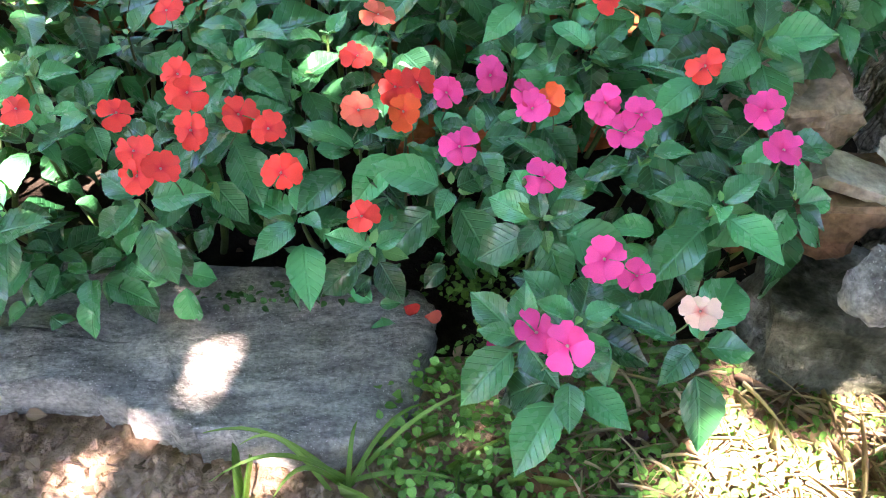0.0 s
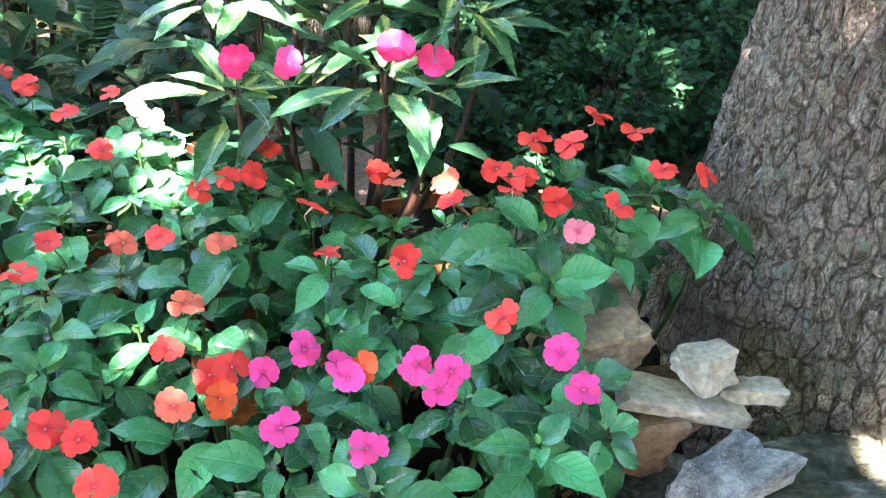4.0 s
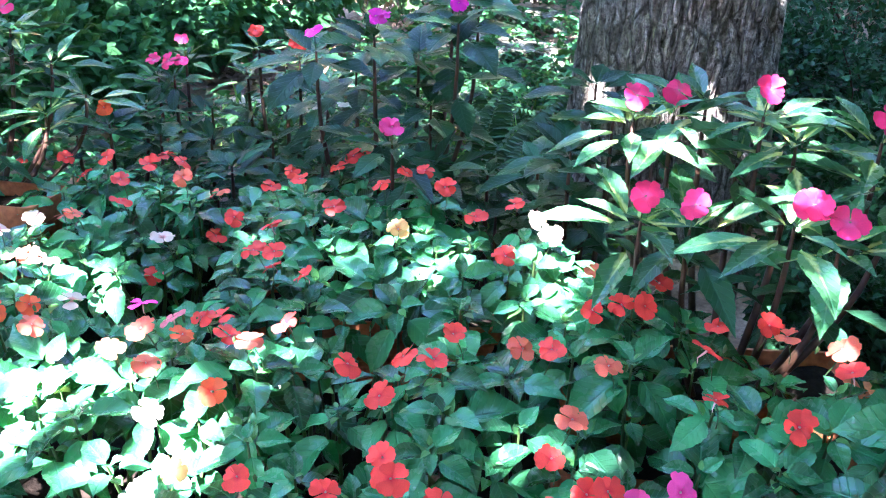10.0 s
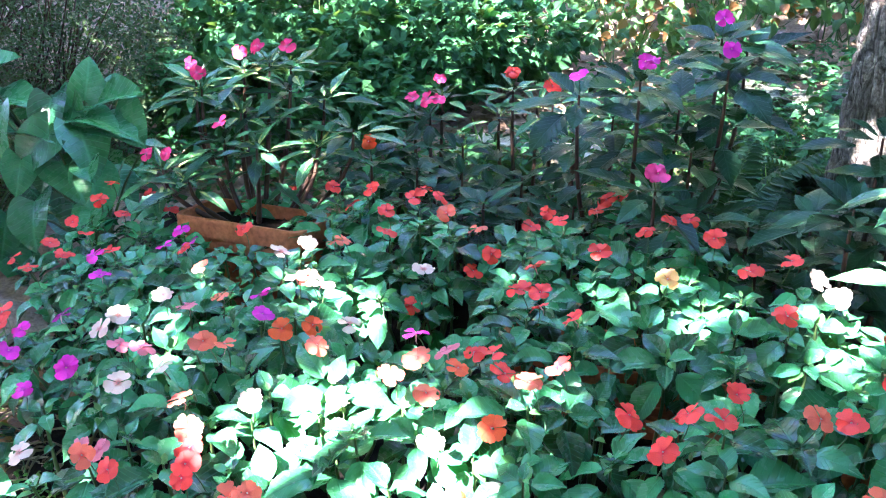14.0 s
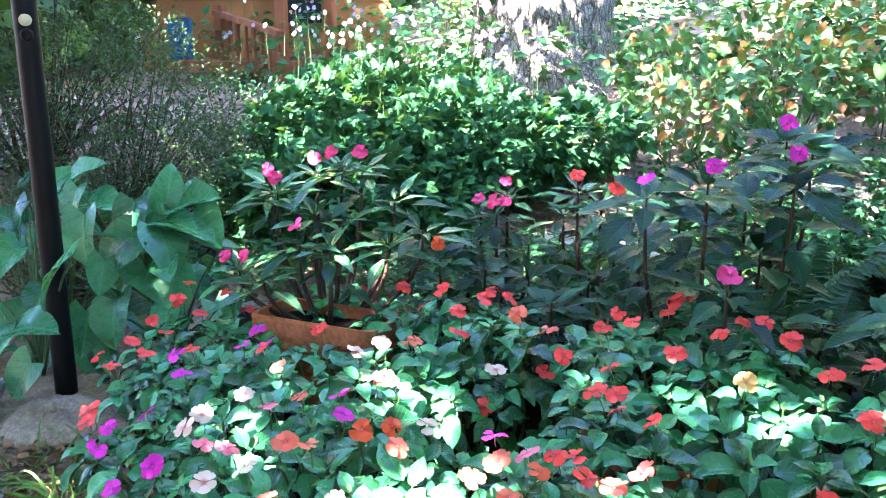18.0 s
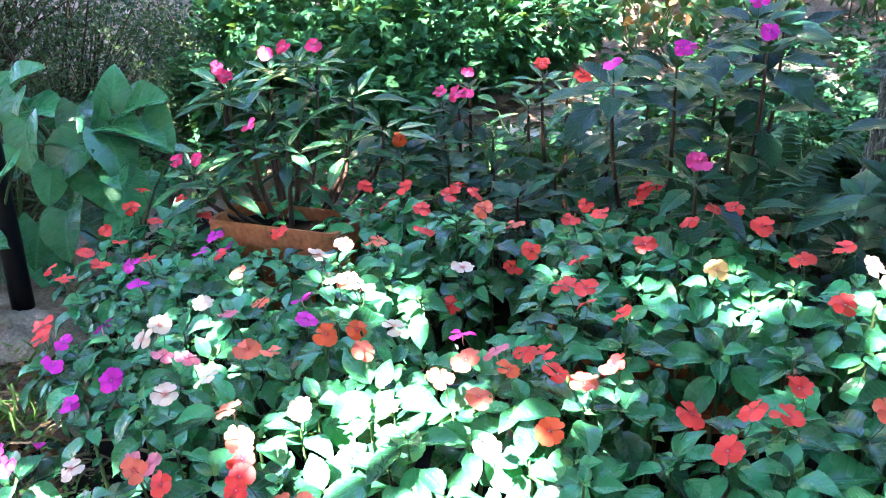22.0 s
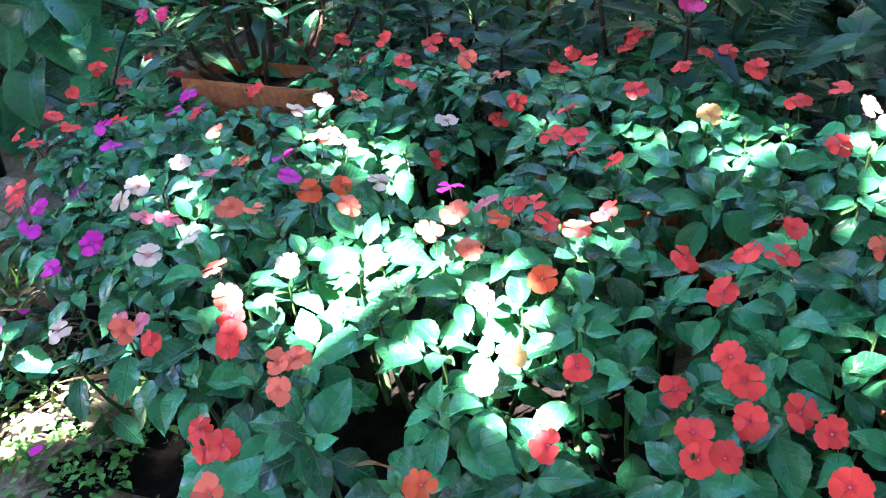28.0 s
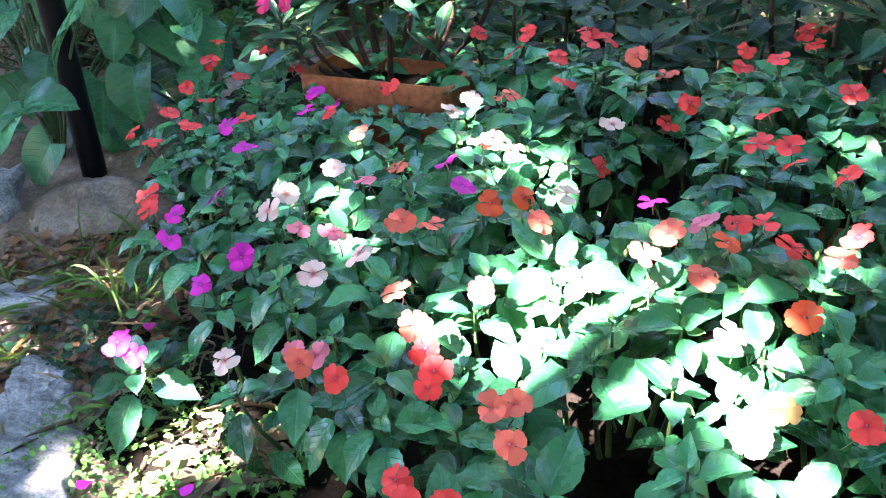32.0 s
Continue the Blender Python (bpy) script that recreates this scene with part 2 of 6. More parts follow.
def slate_material():
    """Grey slate: layered streaks, dark weathered patches, pale lichen, bright mica flecks."""
    m, n, l, b = material("grey_slate", 0.5, 0.0, 0.5)
    streak = ramp(n, l, noise_tex(n, l, 9.0, 8, stretch=(1, 2.6, 2.6), rough=0.72), [(0.34, (0.12, 0.12, 0.122)), (0.48, (0.34, 0.34, 0.34)), (0.56, (0.50, 0.496, 0.485)), (0.70, (0.66, 0.652, 0.63))])
    stain = ramp(n, l, noise_tex(n, l, 3.2, 4), [(0.40, (0.72, 0.73, 0.73)), (0.62, (1.15, 1.13, 1.10))])
    grain = ramp(n, l, noise_tex(n, l, 130, 3), [(0.32, (0.55, 0.55, 0.55)), (0.68, (1.3, 1.3, 1.3))])
    base = mix(n, l, 0.85, mix(n, l, 1.0, streak, stain, "MULTIPLY"), grain, "MULTIPLY")
    spot = ramp(n, l, noise_tex(n, l, 42.0, 3, rough=0.6), [(0.62, (0, 0, 0)), (0.67, (1, 1, 1))])
    area = ramp(n, l, noise_tex(n, l, 3.5, 2), [(0.45, (0, 0, 0)), (0.6, (0.8, 0.8, 0.8))])
    col = mix(n, l, mix(n, l, 1.0, spot, area, "MULTIPLY"), base, (0.40, 0.41, 0.36))
    fleck = ramp(n, l, noise_tex(n, l, 300.0, 1), [(0.67, (0, 0, 0)), (0.71, (1, 1, 1))])
    col = mix(n, l, calc(n, l, "MULTIPLY", fleck, 0.8), col, (0.75, 0.75, 0.74))
    l.new(col, b.inputs["Base Color"])
    l.new(ramp(n, l, fleck, [(0.0, (0.6, 0.6, 0.6)), (1.0, (0.12, 0.12, 0.12))]), b.inputs["Roughness"])
    h = calc(n, l, "ADD", noise_tex(n, l, 9.0, 8, stretch=(1, 2.6, 2.6), rough=0.72), calc(n, l, "MULTIPLY", noise_tex(n, l, 70, 6, rough=0.7), 0.35))
    bump(n, l, b, h, 1.0, 0.03)
    return m


STONE = slate_material()
TAN_STONE = surface("tan_stone", [(0.3, (0.15, 0.10, 0.062)), (0.5, (0.28, 0.205, 0.135)), (0.72, (0.42, 0.33, 0.23))], 8, 0.8, 50, 0.7, 0.01, fine=90)
BROWN_STONE = surface("brown_stone", [(0.3, (0.075, 0.042, 0.024)), (0.5, (0.16, 0.095, 0.055)), (0.72, (0.26, 0.17, 0.10))], 8, 0.8, 50, 0.7, 0.01, fine=90)
PALE_STONE = surface("pale_stone", [(0.3, (0.26, 0.225, 0.165)), (0.5, (0.40, 0.355, 0.27)), (0.72, (0.54, 0.49, 0.39))], 9, 0.8, 55, 0.7, 0.01, fine=90)
MOSS_STONE = surface("mossy_stone", [(0.34, (0.035, 0.042, 0.026)), (0.48, (0.11, 0.118, 0.088)), (0.58, (0.19, 0.20, 0.165)), (0.70, (0.36, 0.36, 0.31))], 17, 0.85, 40, 1.0, 0.03, fine=100)


def bark_material(name, stops, scale, long, lichen=None):
    """Furrowed bark: rough plates between dark, branching furrows, mottled, with optional lichen flecks."""
    m, n, l, b = material(name, 0.95, 0.0, 0.15)

    tc, mp = n.new("ShaderNodeNewGeometry"), n.new("ShaderNodeMapping")
    mp.inputs["Scale"].default_value = (1, 1, long)
    l.new(tc.outputs["Position"], mp.inputs[0])
    warp = n.new("ShaderNodeTexNoise")
    warp.inputs["Scale"].default_value, warp.inputs["Detail"].default_value = scale * 0.7, 5
    l.new(mp.outputs[0], warp.inputs["Vector"])
    shift = n.new("ShaderNodeVectorMath")
    shift.operation = "MULTIPLY_ADD"
    l.new(warp.outputs["Color"], shift.inputs[0])
    shift.inputs[1].default_value = (0.85 / scale,) * 3
    l.new(mp.outputs[0], shift.inputs[2])

    def cracks(sc):
        v = n.new("ShaderNodeTexVoronoi")
        v.feature = "DISTANCE_TO_EDGE"
        v.inputs["Scale"].default_value = sc
        l.new(shift.outputs[0], v.inputs["Vector"])
        return v.outputs["Distance"]

    big = ramp(n, l, cracks(scale), [(0.0, (0, 0, 0)), (0.05, (0.4, 0.4, 0.4)), (0.12, (1, 1, 1))])
    small = ramp(n, l, cracks(scale * 2.6), [(0.0, (0.55, 0.55, 0.55)), (0.12, (1, 1, 1))])
    plate = mix(n, l, 1.0, big, small, "MULTIPLY")
    tone = ramp(n, l, noise_tex(n, l, scale * 1.2, 6, stretch=(1, 1, 0.6), rough=0.7), stops)
    col = mix(n, l, plate, tuple(c * 0.5 for c in stops[0][1]), tone)
    speck = n.new("ShaderNodeTexNoise")
    speck.inputs["Scale"].default_value, speck.inputs["Detail"].default_value, speck.inputs["Roughness"].default_value = scale * 3.2, 5, 0.7
    l.new(tc.outputs["Position"], speck.inputs["Vector"])
    col = mix(n, l, 0.9, col, ramp(n, l, speck.outputs[0], [(0.36, (0.45, 0.43, 0.41)), (0.52, (1.0, 1.0, 1.0)), (0.66, (1.45, 1.45, 1.42))]), "MULTIPLY")
    if lichen:
        fleck = ramp(n, l, noise_tex(n, l, 11.0, 6, rough=0.75), [(0.54, (0, 0, 0)), (0.60, (1, 1, 1))])
        col = mix(n, l, calc(n, l, "MULTIPLY", fleck, 0.75), col, lichen)
    l.new(col, b.inputs["Base Color"])
    h = calc(n, l, "ADD", plate, calc(n, l, "MULTIPLY", speck.outputs[0], 1.2))
    bump(n, l, b, h, 1.0, 0.022)
    return m


BARK = bark_material("grey_bark", [(0.28, (0.24, 0.22, 0.19)), (0.5, (0.45, 0.42, 0.37)), (0.75, (0.62, 0.59, 0.52))], 24, 0.26)
LICHEN_BARK = bark_material("lichen_bark", [(0.28, (0.26, 0.22, 0.175)), (0.5, (0.46, 0.405, 0.33)), (0.75, (0.62, 0.57, 0.48))], 38, 0.45, (0.42, 0.48, 0.42))
# potting soil tone, blackened to carry the shade of gaps under leaves
SOIL_AND_SHADE = surface("potting_soil_and_shade", [(0.3, (0.004, 0.0035, 0.003)), (0.7, (0.018, 0.014, 0.011))], 20, 0.95, 60, 0.8, 0.01, fine=90, spec=0.05)
SAND = surface("sandy_soil", [(0.3, (0.15, 0.11, 0.08)), (0.5, (0.26, 0.20, 0.15)), (0.72, (0.38, 0.30, 0.235))], 9, 0.95, 60, 0.9, 0.012, fine=90)
CLAY = surface("terracotta", [(0.3, (0.36, 0.115, 0.045)), (0.7, (0.50, 0.185, 0.075))], 7, 0.7, 60, 0.15, 0.004, fine=60)
BLACK = surface("black_metal", [(0.3, (0.004, 0.004, 0.0045)), (0.7, (0.008, 0.008, 0.009))], 12, 0.42, 60, 0.05, 0.002, spec=0.12)
CREAM = surface("cream_knob", [(0.3, (0.55, 0.45, 0.28)), (0.7, (0.70, 0.60, 0.40))], 20, 0.4, 60, 0.05)
WOOD = surface("orange_timber", [(0.3, (0.16, 0.058, 0.026)), (0.7, (0.28, 0.105, 0.045))], 3, 0.6, 25, 0.3, 0.004, stretch=(6, 6, 0.6))
WALL = surface("ochre_siding", [(0.3, (0.26, 0.115, 0.038)), (0.7, (0.36, 0.165, 0.055))], 2, 0.8, 20, 0.2, 0.004)
BLUE = surface("blue_cloth", [(0.3, (0.01, 0.05, 0.11)), (0.7, (0.02, 0.09, 0.18))], 5, 0.7, 40, 0.2)
PANE, _n, _l, _b = material("window_glass", 0.05, 0.0, 0.5)
_b.inputs["Base Color"].default_value = (0.02, 0.025, 0.03, 1)


# ---- mesh tools ----
def to_mesh(name, verts, faces, uvs=None, smooth=True):
    """verts (n, 3), faces (m, 4) quads; uvs per vertex."""
    verts, faces = np.asarray(verts, np.float32), np.asarray(faces, np.int32)
    me = bpy.data.meshes.new(name)
    me.vertices.add(len(verts))
    me.vertices.foreach_set("co", verts.ravel())
    k = faces.shape[1]
    me.loops.add(faces.size)
    me.loops.foreach_set("vertex_index", faces.ravel())
    me.polygons.add(len(faces))
    me.polygons.foreach_set("loop_start", np.arange(len(faces), dtype=np.int32) * k)
    me.polygons.foreach_set("use_smooth", np.full(len(faces), smooth))
    if uvs is not None:
        layer = me.uv_layers.new(name="UVMap")
        layer.data.foreach_set("uv", np.asarray(uvs, np.float32)[faces.ravel()].ravel())
    me.update(calc_edges=True)
    return me


def part(name, me, mat, parent, label="", kind=""):
    if isinstance(me, bmesh.types.BMesh):
        data = bpy.data.meshes.new(name)
        me.to_mesh(data)
        me.free()
        me = data
    if not me.materials:
        me.materials.append(mat)
    ob = new(name, me)
    ob.parent = parent
    if parent:
        ob.matrix_parent_inverse = world_of(parent).inverted()
    return tagged(ob, label, "", "", kind)


def world_of(ob):
    return ob.matrix_basis.copy()


def thing(name, place, label, category, group="", kind=""):
    ob = new(name)
    ob.empty_display_size = 0.05
    ob.location = place
    return tagged(ob, label, category, group, kind)


def grid_faces(rows, cols):
    return np.array([(r * cols + c, r * cols + c + 1, (r + 1) * cols + c + 1, (r + 1) * cols + c) for r in range(rows - 1) for c in range(cols - 1)])


def blade(rows, cols, shape, droop=0.25, cup=0.12, teeth=0.0, wavy=0.0, lobes=0.0):
    """Leaf of unit length along y and unit half-width across x, bent down towards the tip, with raised sides."""
    v, uv = [], []
    for r in range(rows):
        t = r / (rows - 1)
        w = shape(t)
        if teeth and 0 < r < rows - 1:
            w *= 1 + (teeth if r % 2 else -teeth)
        for c in range(cols):
            s = 2 * c / (cols - 1) - 1
            z = cup * abs(s) * w - droop * t * t + wavy * math.sin(t * 9 + s * 2) * abs(s)
            back = lobes * abs(s) * max(0.0, 1 - 3 * t)
            v.append((s * w, t - back, z))
            uv.append((0.5 + s * 0.5 * max(w, 0.02) / 1.0, t))
    return np.array(v), grid_faces(rows, cols), np.array(uv)


def ovate(t):
    return max(0.0, math.sin(math.pi * min(1, t) ** 0.78)) ** 0.85 * (1.0 if t < 0.72 else 1.0 - 1.1 * (t - 0.72)) + (0.02 if t < 0.05 else 0.0)


def lance(t):
    return max(0.0, math.sin(math.pi * t ** 0.85)) ** 1.15 + 0.02 * (1 - t)


def heart(t):
    return max(0.0, math.sin(math.pi * (0.93 * t + 0.07) ** 0.6)) ** 0.7


def strap(t):
    return (1 - t) ** 0.6 * 0.9 + 0.1


NEAR = [blade(15, 5, ovate, d, c, 0.028, 0.035) for d, c in ((0.18, 0.10), (0.32, 0.16), (0.08, 0.2), (0.42, 0.05))]
PLAIN = [blade(6, 3, ovate, d, c, 0.03) for d, c in ((0.2, 0.12), (0.35, 0.1))]
FAR = [blade(3, 3, ovate, d, 0.12) for d in (0.2, 0.35)]
LONG = [blade(17, 5, lance, d, c, 0.04, 0.012) for d, c in ((0.15, 0.05), (0.28, 0.03), (0.05, 0.09))]
HEART = [blade(12, 7, heart, d, c, 0.0, 0.03, 0.22) for d, c in ((0.3, 0.14), (0.45, 0.1), (0.15, 0.2))]
def lobed(droop):
    """A leaf of three toothed leaflets from one stalk."""
    V, F, U, off = [], [], [], 0
    for turn, size in ((0, 1.0), (62, 0.8), (-62, 0.8)):
        v, f, u = blade(4, 3, lance, droop, 0.10, 0.10)
        c, q = math.cos(radians(turn)), math.sin(radians(turn))
        x, y = v[:, 0] * 0.85 * size, v[:, 1] * size
        V.append(np.stack([x * c + y * q * 2.2, y * c - x * q * 0.4, v[:, 2] * size], 1))
        F.append(f + off)
        U.append(u)
        off += len(v)
    return np.concatenate(V), np.concatenate(F), np.concatenate(U)


LOBED = [lobed(0.2), lobed(0.4)]
STRAP = [blade(8, 3, strap, 0.55, 0.1), blade(8, 3, strap, 0.25, 0.1)]


def spread(rng, templates, base, along, up, length, width):
    """Many blades in one mesh: arrays of base points, directions, upper sides, lengths and half-widths."""
    base, along, up = (np.asarray(a, float).reshape(-1, 3) for a in (base, along, up))
    n = len(base)
    length, width = np.broadcast_to(length, n), np.broadcast_to(width, n)
    along = along / np.linalg.norm(along, axis=1, keepdims=True)
    side = np.cross(along, up)
    side /= np.linalg.norm(side, axis=1, keepdims=True) + 1e-9
    up = np.cross(side, along)
    pick = rng.integers(0, len(templates), n)
    V, F, U, off = [], [], [], 0
    for k, (tv, tf, tu) in enumerate(templates):
        i = np.where(pick == k)[0]
        if not len(i):
            continue
        p = base[i][:, None] + tv[None, :, 0:1] * (side[i] * width[i][:, None])[:, None] + tv[None, :, 1:2] * (along[i] * length[i][:, None])[:, None] + tv[None, :, 2:3] * (up[i] * length[i][:, None])[:, None]
        V.append(p.reshape(-1, 3))
        F.append((tf[None] + (np.arange(len(i)) * len(tv))[:, None, None]).reshape(-1, 4) + off)
        U.append(np.tile(tu, (len(i), 1)))
        off += len(i) * len(tv)
    return np.concatenate(V), np.concatenate(F), np.concatenate(U)


def foliage(name, rng, templates, base, along, up, length, width, mat, parent, label="", kind="stuff"):
    return part(name, to_mesh(name, *spread(rng, templates, base, along, up, length, width)), mat, parent, label, kind)


def unit_leaf(templates, k, length, width):
    v, f, u = templates[k]
    return to_mesh("leaf", v * np.array([width, length, length]), f, u)


def tube(points, radii, sides=6):
    """Tapered tube along points."""
    pts = [Vector(p) for p in points]
    v = []
    for i, p in enumerate(pts):
        d = (pts[min(i + 1, len(pts) - 1)] - pts[max(i - 1, 0)]).normalized()
        a = d.orthogonal().normalized()
        b = d.cross(a)
        for k in range(sides):
            q = p + radii[i] * (math.cos(2 * math.pi * k / sides) * a + math.sin(2 * math.pi * k / sides) * b)
            v.append(q)
    f = [(i * sides + k, i * sides + (k + 1) % sides, (i + 1) * sides + (k + 1) % sides, (i + 1) * sides + k) for i in range(len(pts) - 1) for k in range(sides)]
    return v, f


def tubes(list_of):
    V, F, off = [], [], 0
    for pts, rad, sides in list_of:
        v, f = tube(pts, rad, sides)
        V += v
        F += [tuple(i + off for i in q) for q in f]
        off += len(v)
    return to_mesh("stem", V, F)


def bend(a, b, sag=0.0, n=5, side=(0, 0, 0)):
    a, b = Vector(a), Vector(b)
    return [a.lerp(b, i / (n - 1)) + Vector(side) * math.sin(math.pi * i / (n - 1)) + Vector((0, 0, sag * math.sin(math.pi * i / (n - 1)))) for i in range(n)]


def frame_of(along, up):
    y = Vector(along).normalized()
    x = y.cross(Vector(up)).normalized()
    z = x.cross(y)
    return Matrix((x, y, z)).transposed().to_4x4()


def rock(name, place, size, turn, mat, label, rough=0.16, seed=0, flat=0.0, tilt=(0, 0)):
    """Angular weathered stone: a cut-down box with chipped, uneven faces."""
    bm = bmesh.new()
    bmesh.ops.create_cube(bm, size=1)
    rng = random.Random(seed)
    for v in bm.verts:
        v.co += Vector([rng.uniform(-rough, rough) for _ in range(3)])
    bmesh.ops.bevel(bm, geom=bm.edges[:], offset=0.07, segments=1, affect="EDGES")
    bmesh.ops.subdivide_edges(bm, edges=bm.edges[:], cuts=5, use_grid_fill=True)
    bmesh.ops.triangulate(bm, faces=bm.faces[:])
    s = Vector(size)
    for v in bm.verts:
        p = Vector((v.co.x * s.x, v.co.y * s.y, v.co.z * s.z))
        n = noise.fractal(p * 14 + Vector((seed * 7.3, 0, 0)), 0.9, 2.1, 5)
        layer = noise.noise(Vector((p.x * 5, p.y * 5, p.z * 55 + seed)))
        out = Vector((v.co.x, v.co.y, v.co.z * (0.4 if flat else 1))).normalized()
        v.co = p + out * (n * 0.034 + layer * 0.006) * min(1, 8 * min(s))
    me = bpy.data.meshes.new(name)
    bm.to_mesh(me)
    bm.free()
    for q in me.polygons:
        q.use_smooth = False
    me.materials.append(mat)
    ob = new(name, me)
    ob.matrix_world = pose(*place, tilt[0], tilt[1], turn)
    return tagged(ob, label, "stone")


def box(name, size, place, mat, parent, turn=0, label="", bevel=0.006):
    bm = bmesh.new()
    bmesh.ops.create_cube(bm, size=1, matrix=Matrix.Diagonal((*size, 1)))
    bmesh.ops.bevel(bm, geom=bm.edges[:], offset=min(bevel, min(size) * 0.3), segments=2, affect="EDGES")
    bmesh.ops.transform(bm, matrix=pose(*place, 0, 0, turn), verts=bm.verts[:])
    return part(name, bm, mat, parent, label)


# ---- ground ----
def height(x, y):
    """The garden's slope: a flat front bed, a bank behind it, and a hillside."""
    z = 0.04 + 0.06 * min(1, max(0, (y - 0.9) / 1.0))
    z += 0.13 * max(0, min(y, 4.6) - 2.0)
    z += 0.24 * max(0, min(y, 8.5) - 4.6) + 0.10 * max(0, y - 8.5)
    z += 0.10 * max(0, min(1, (x - 0.5) / 0.6)) * min(1, max(0, (y - 1.0) / 0.4))
    z -= 0.06 * max(0, min(2, -1.9 - x)) * (1 if y < 3 else 0.4)
    return z


def earth(x, y):
    p = Vector((x, y, 0))
    return height(x, y) + 0.014 * noise.fractal(p * 5, 0.9, 2.0, 4) + 0.05 * noise.noise(p * 0.7)


def axis(stops):
    out = []
    for a, b, n in stops:
        out += list(np.linspace(a, b, n, endpoint=False))
    return out + [stops[-1][1]]


GX = axis([(-60, -6, 16), (-6, -2.6, 30), (-2.6, 1.8, 190), (1.8, 6, 30), (6, 60, 16)])
GY = axis([(-40, -1, 10), (-1, 0.3, 14), (0.3, 3.0, 130), (3.0, 8, 70), (8, 70, 24)])
gv = [(x, y, earth(x, y)) for y in GY for x in GX]
ground = new("ground", to_mesh("ground", gv, grid_faces(len(GY), len(GX))))
ground.data.materials.append(SOIL)
tagged(ground, "brown crumbly garden soil rising to a hillside", "ground", "", "structure")


# ---- trees ----
def trunk_mesh(place, profile, ridges, depth, seed, lean=(0, 0), around=110, up=120, roots=0.0, warp=0.5):
    """Bark-ridged trunk; profile: (height, radius) pairs."""
    x0, y0 = place
    hs, rs = zip(*profile)
    v = []
    z0 = height(x0, y0) - 0.12
    tall = hs[-1]
    zs = [tall * (i / (up - 1)) ** 1.5 for i in range(up)]
    for z in zs:
        r = float(np.interp(z, hs, rs))
        for k in range(around):
            a = 2 * math.pi * k / around
            q = Vector((math.cos(a) * 0.5, math.sin(a) * 0.5, z * 0.16)) * 2
            w = noise.noise(q * 3 + Vector((seed, 0, 0))) * warp
            cell = noise.voronoi(Vector((math.cos(a) * ridges / 6.3, math.sin(a) * ridges / 6.3, z * ridges / 9.0 / max(profile[1][1], 0.1) * 0.55 + w + seed)))[0]
            groove = min(1.0, (cell[1] - cell[0]) * 2.4)
            fine = noise.fractal(Vector((math.cos(a) * 14, math.sin(a) * 14, z * 16)), 0.8, 2.0, 3)
            flare = roots * math.exp(-z / 0.18) * (0.5 + 0.5 * math.sin(a * 5 + seed)) ** 2
            rr = r * (1 + 0.05 * noise.noise(q)) + flare - depth * (1 - groove) + depth * 0.28 * fine
            v.append((x0 + rr * math.cos(a) + lean[0] * z, y0 + rr * math.sin(a) + lean[1] * z, z0 + z))
    f = [(i * around + k, i * around + (k + 1) % around, (i + 1) * around + (k + 1) % around, (i + 1) * around + k) for i in range(up - 1) for k in range(around)]
    return to_mesh("trunk", v, f)


def bark_plates(parent, place, profile, mat, seed, lean, z_top, wide, tall, facing=(-4.2, 0.9)):
    """Loose scales of bark standing a little proud of the trunk, each a piece of its own."""
    rng = random.Random(seed)
    hs, rs = zip(*profile)
    z0 = height(*place) - 0.12
    shapes = []
    for k in range(6):
        v = []
        for r in range(7):
            t = r / 6
            for c in range(5):
                s = c / 4 * 2 - 1
                edge = max(abs(s), abs(2 * t - 1)) > 0.99
                w = 0.5 * (0.75 + 0.35 * noise.noise(Vector((t * 2.5, k * 3.1, 0))) + 0.25 * noise.noise(Vector((t * 7, k * 5.1, 3))))
                lift = -0.9 if edge else 0.35 + 0.5 * noise.noise(Vector((s * 2, t * 4, k * 7.7)))
                v.append((s * w, lift, (t - 0.5) * (1 + 0.14 * noise.noise(Vector((s * 2, k, r > 3))))))
        me = to_mesh("bark_plate", v, grid_faces(7, 5), None, False)
        me.materials.append(mat)
        shapes.append(me)
    n = 0
    z = 0.25
    while z < z_top:
        r = float(np.interp(z, hs, rs))
        a = facing[0] + rng.random() * 0.1
        while a < facing[1]:
            if rng.random() < 0.85 and n < 300:
                n += 1
                h = z + rng.uniform(-0.4, 0.4) * tall
                r = float(np.interp(h, hs, rs)) + 0.001
                ob = new("bark_plate", rng.choice(shapes))
                ob.parent = parent
                ob.matrix_parent_inverse = world_of(parent).inverted()
                d = Vector((math.cos(a), math.sin(a), 0))
                m = Matrix((d.cross(Vector((0, 0, -1))), d, Vector((0, 0, 1)))).transposed().to_4x4()
                ob.matrix_basis = Matrix.Translation((place[0] + r * d.x + lean[0] * h, place[1] + r * d.y + lean[1] * h, z0 + h)) @ m @ pose(0, 0, 0, 0, rng.uniform(-9, 9), 0) @ Matrix.Diagonal((wide * rng.uniform(0.7, 1.2), 0.009 * rng.uniform(0.6, 1.3), tall * rng.uniform(0.7, 1.5), 1))
            a += wide * 1.0 / r
        z += tall * 0.95
    return n


def tree(name, place, profile, label, mat, ridges=26, depth=0.02, seed=1, lean=(0, 0), roots=0.1, around=110, up=120):
    t = thing(name, (*place, height(*place)), label, "tree")
    part("trunk", trunk_mesh(place, profile, ridges, depth, seed, lean, around, up, roots), mat, t)
    return t


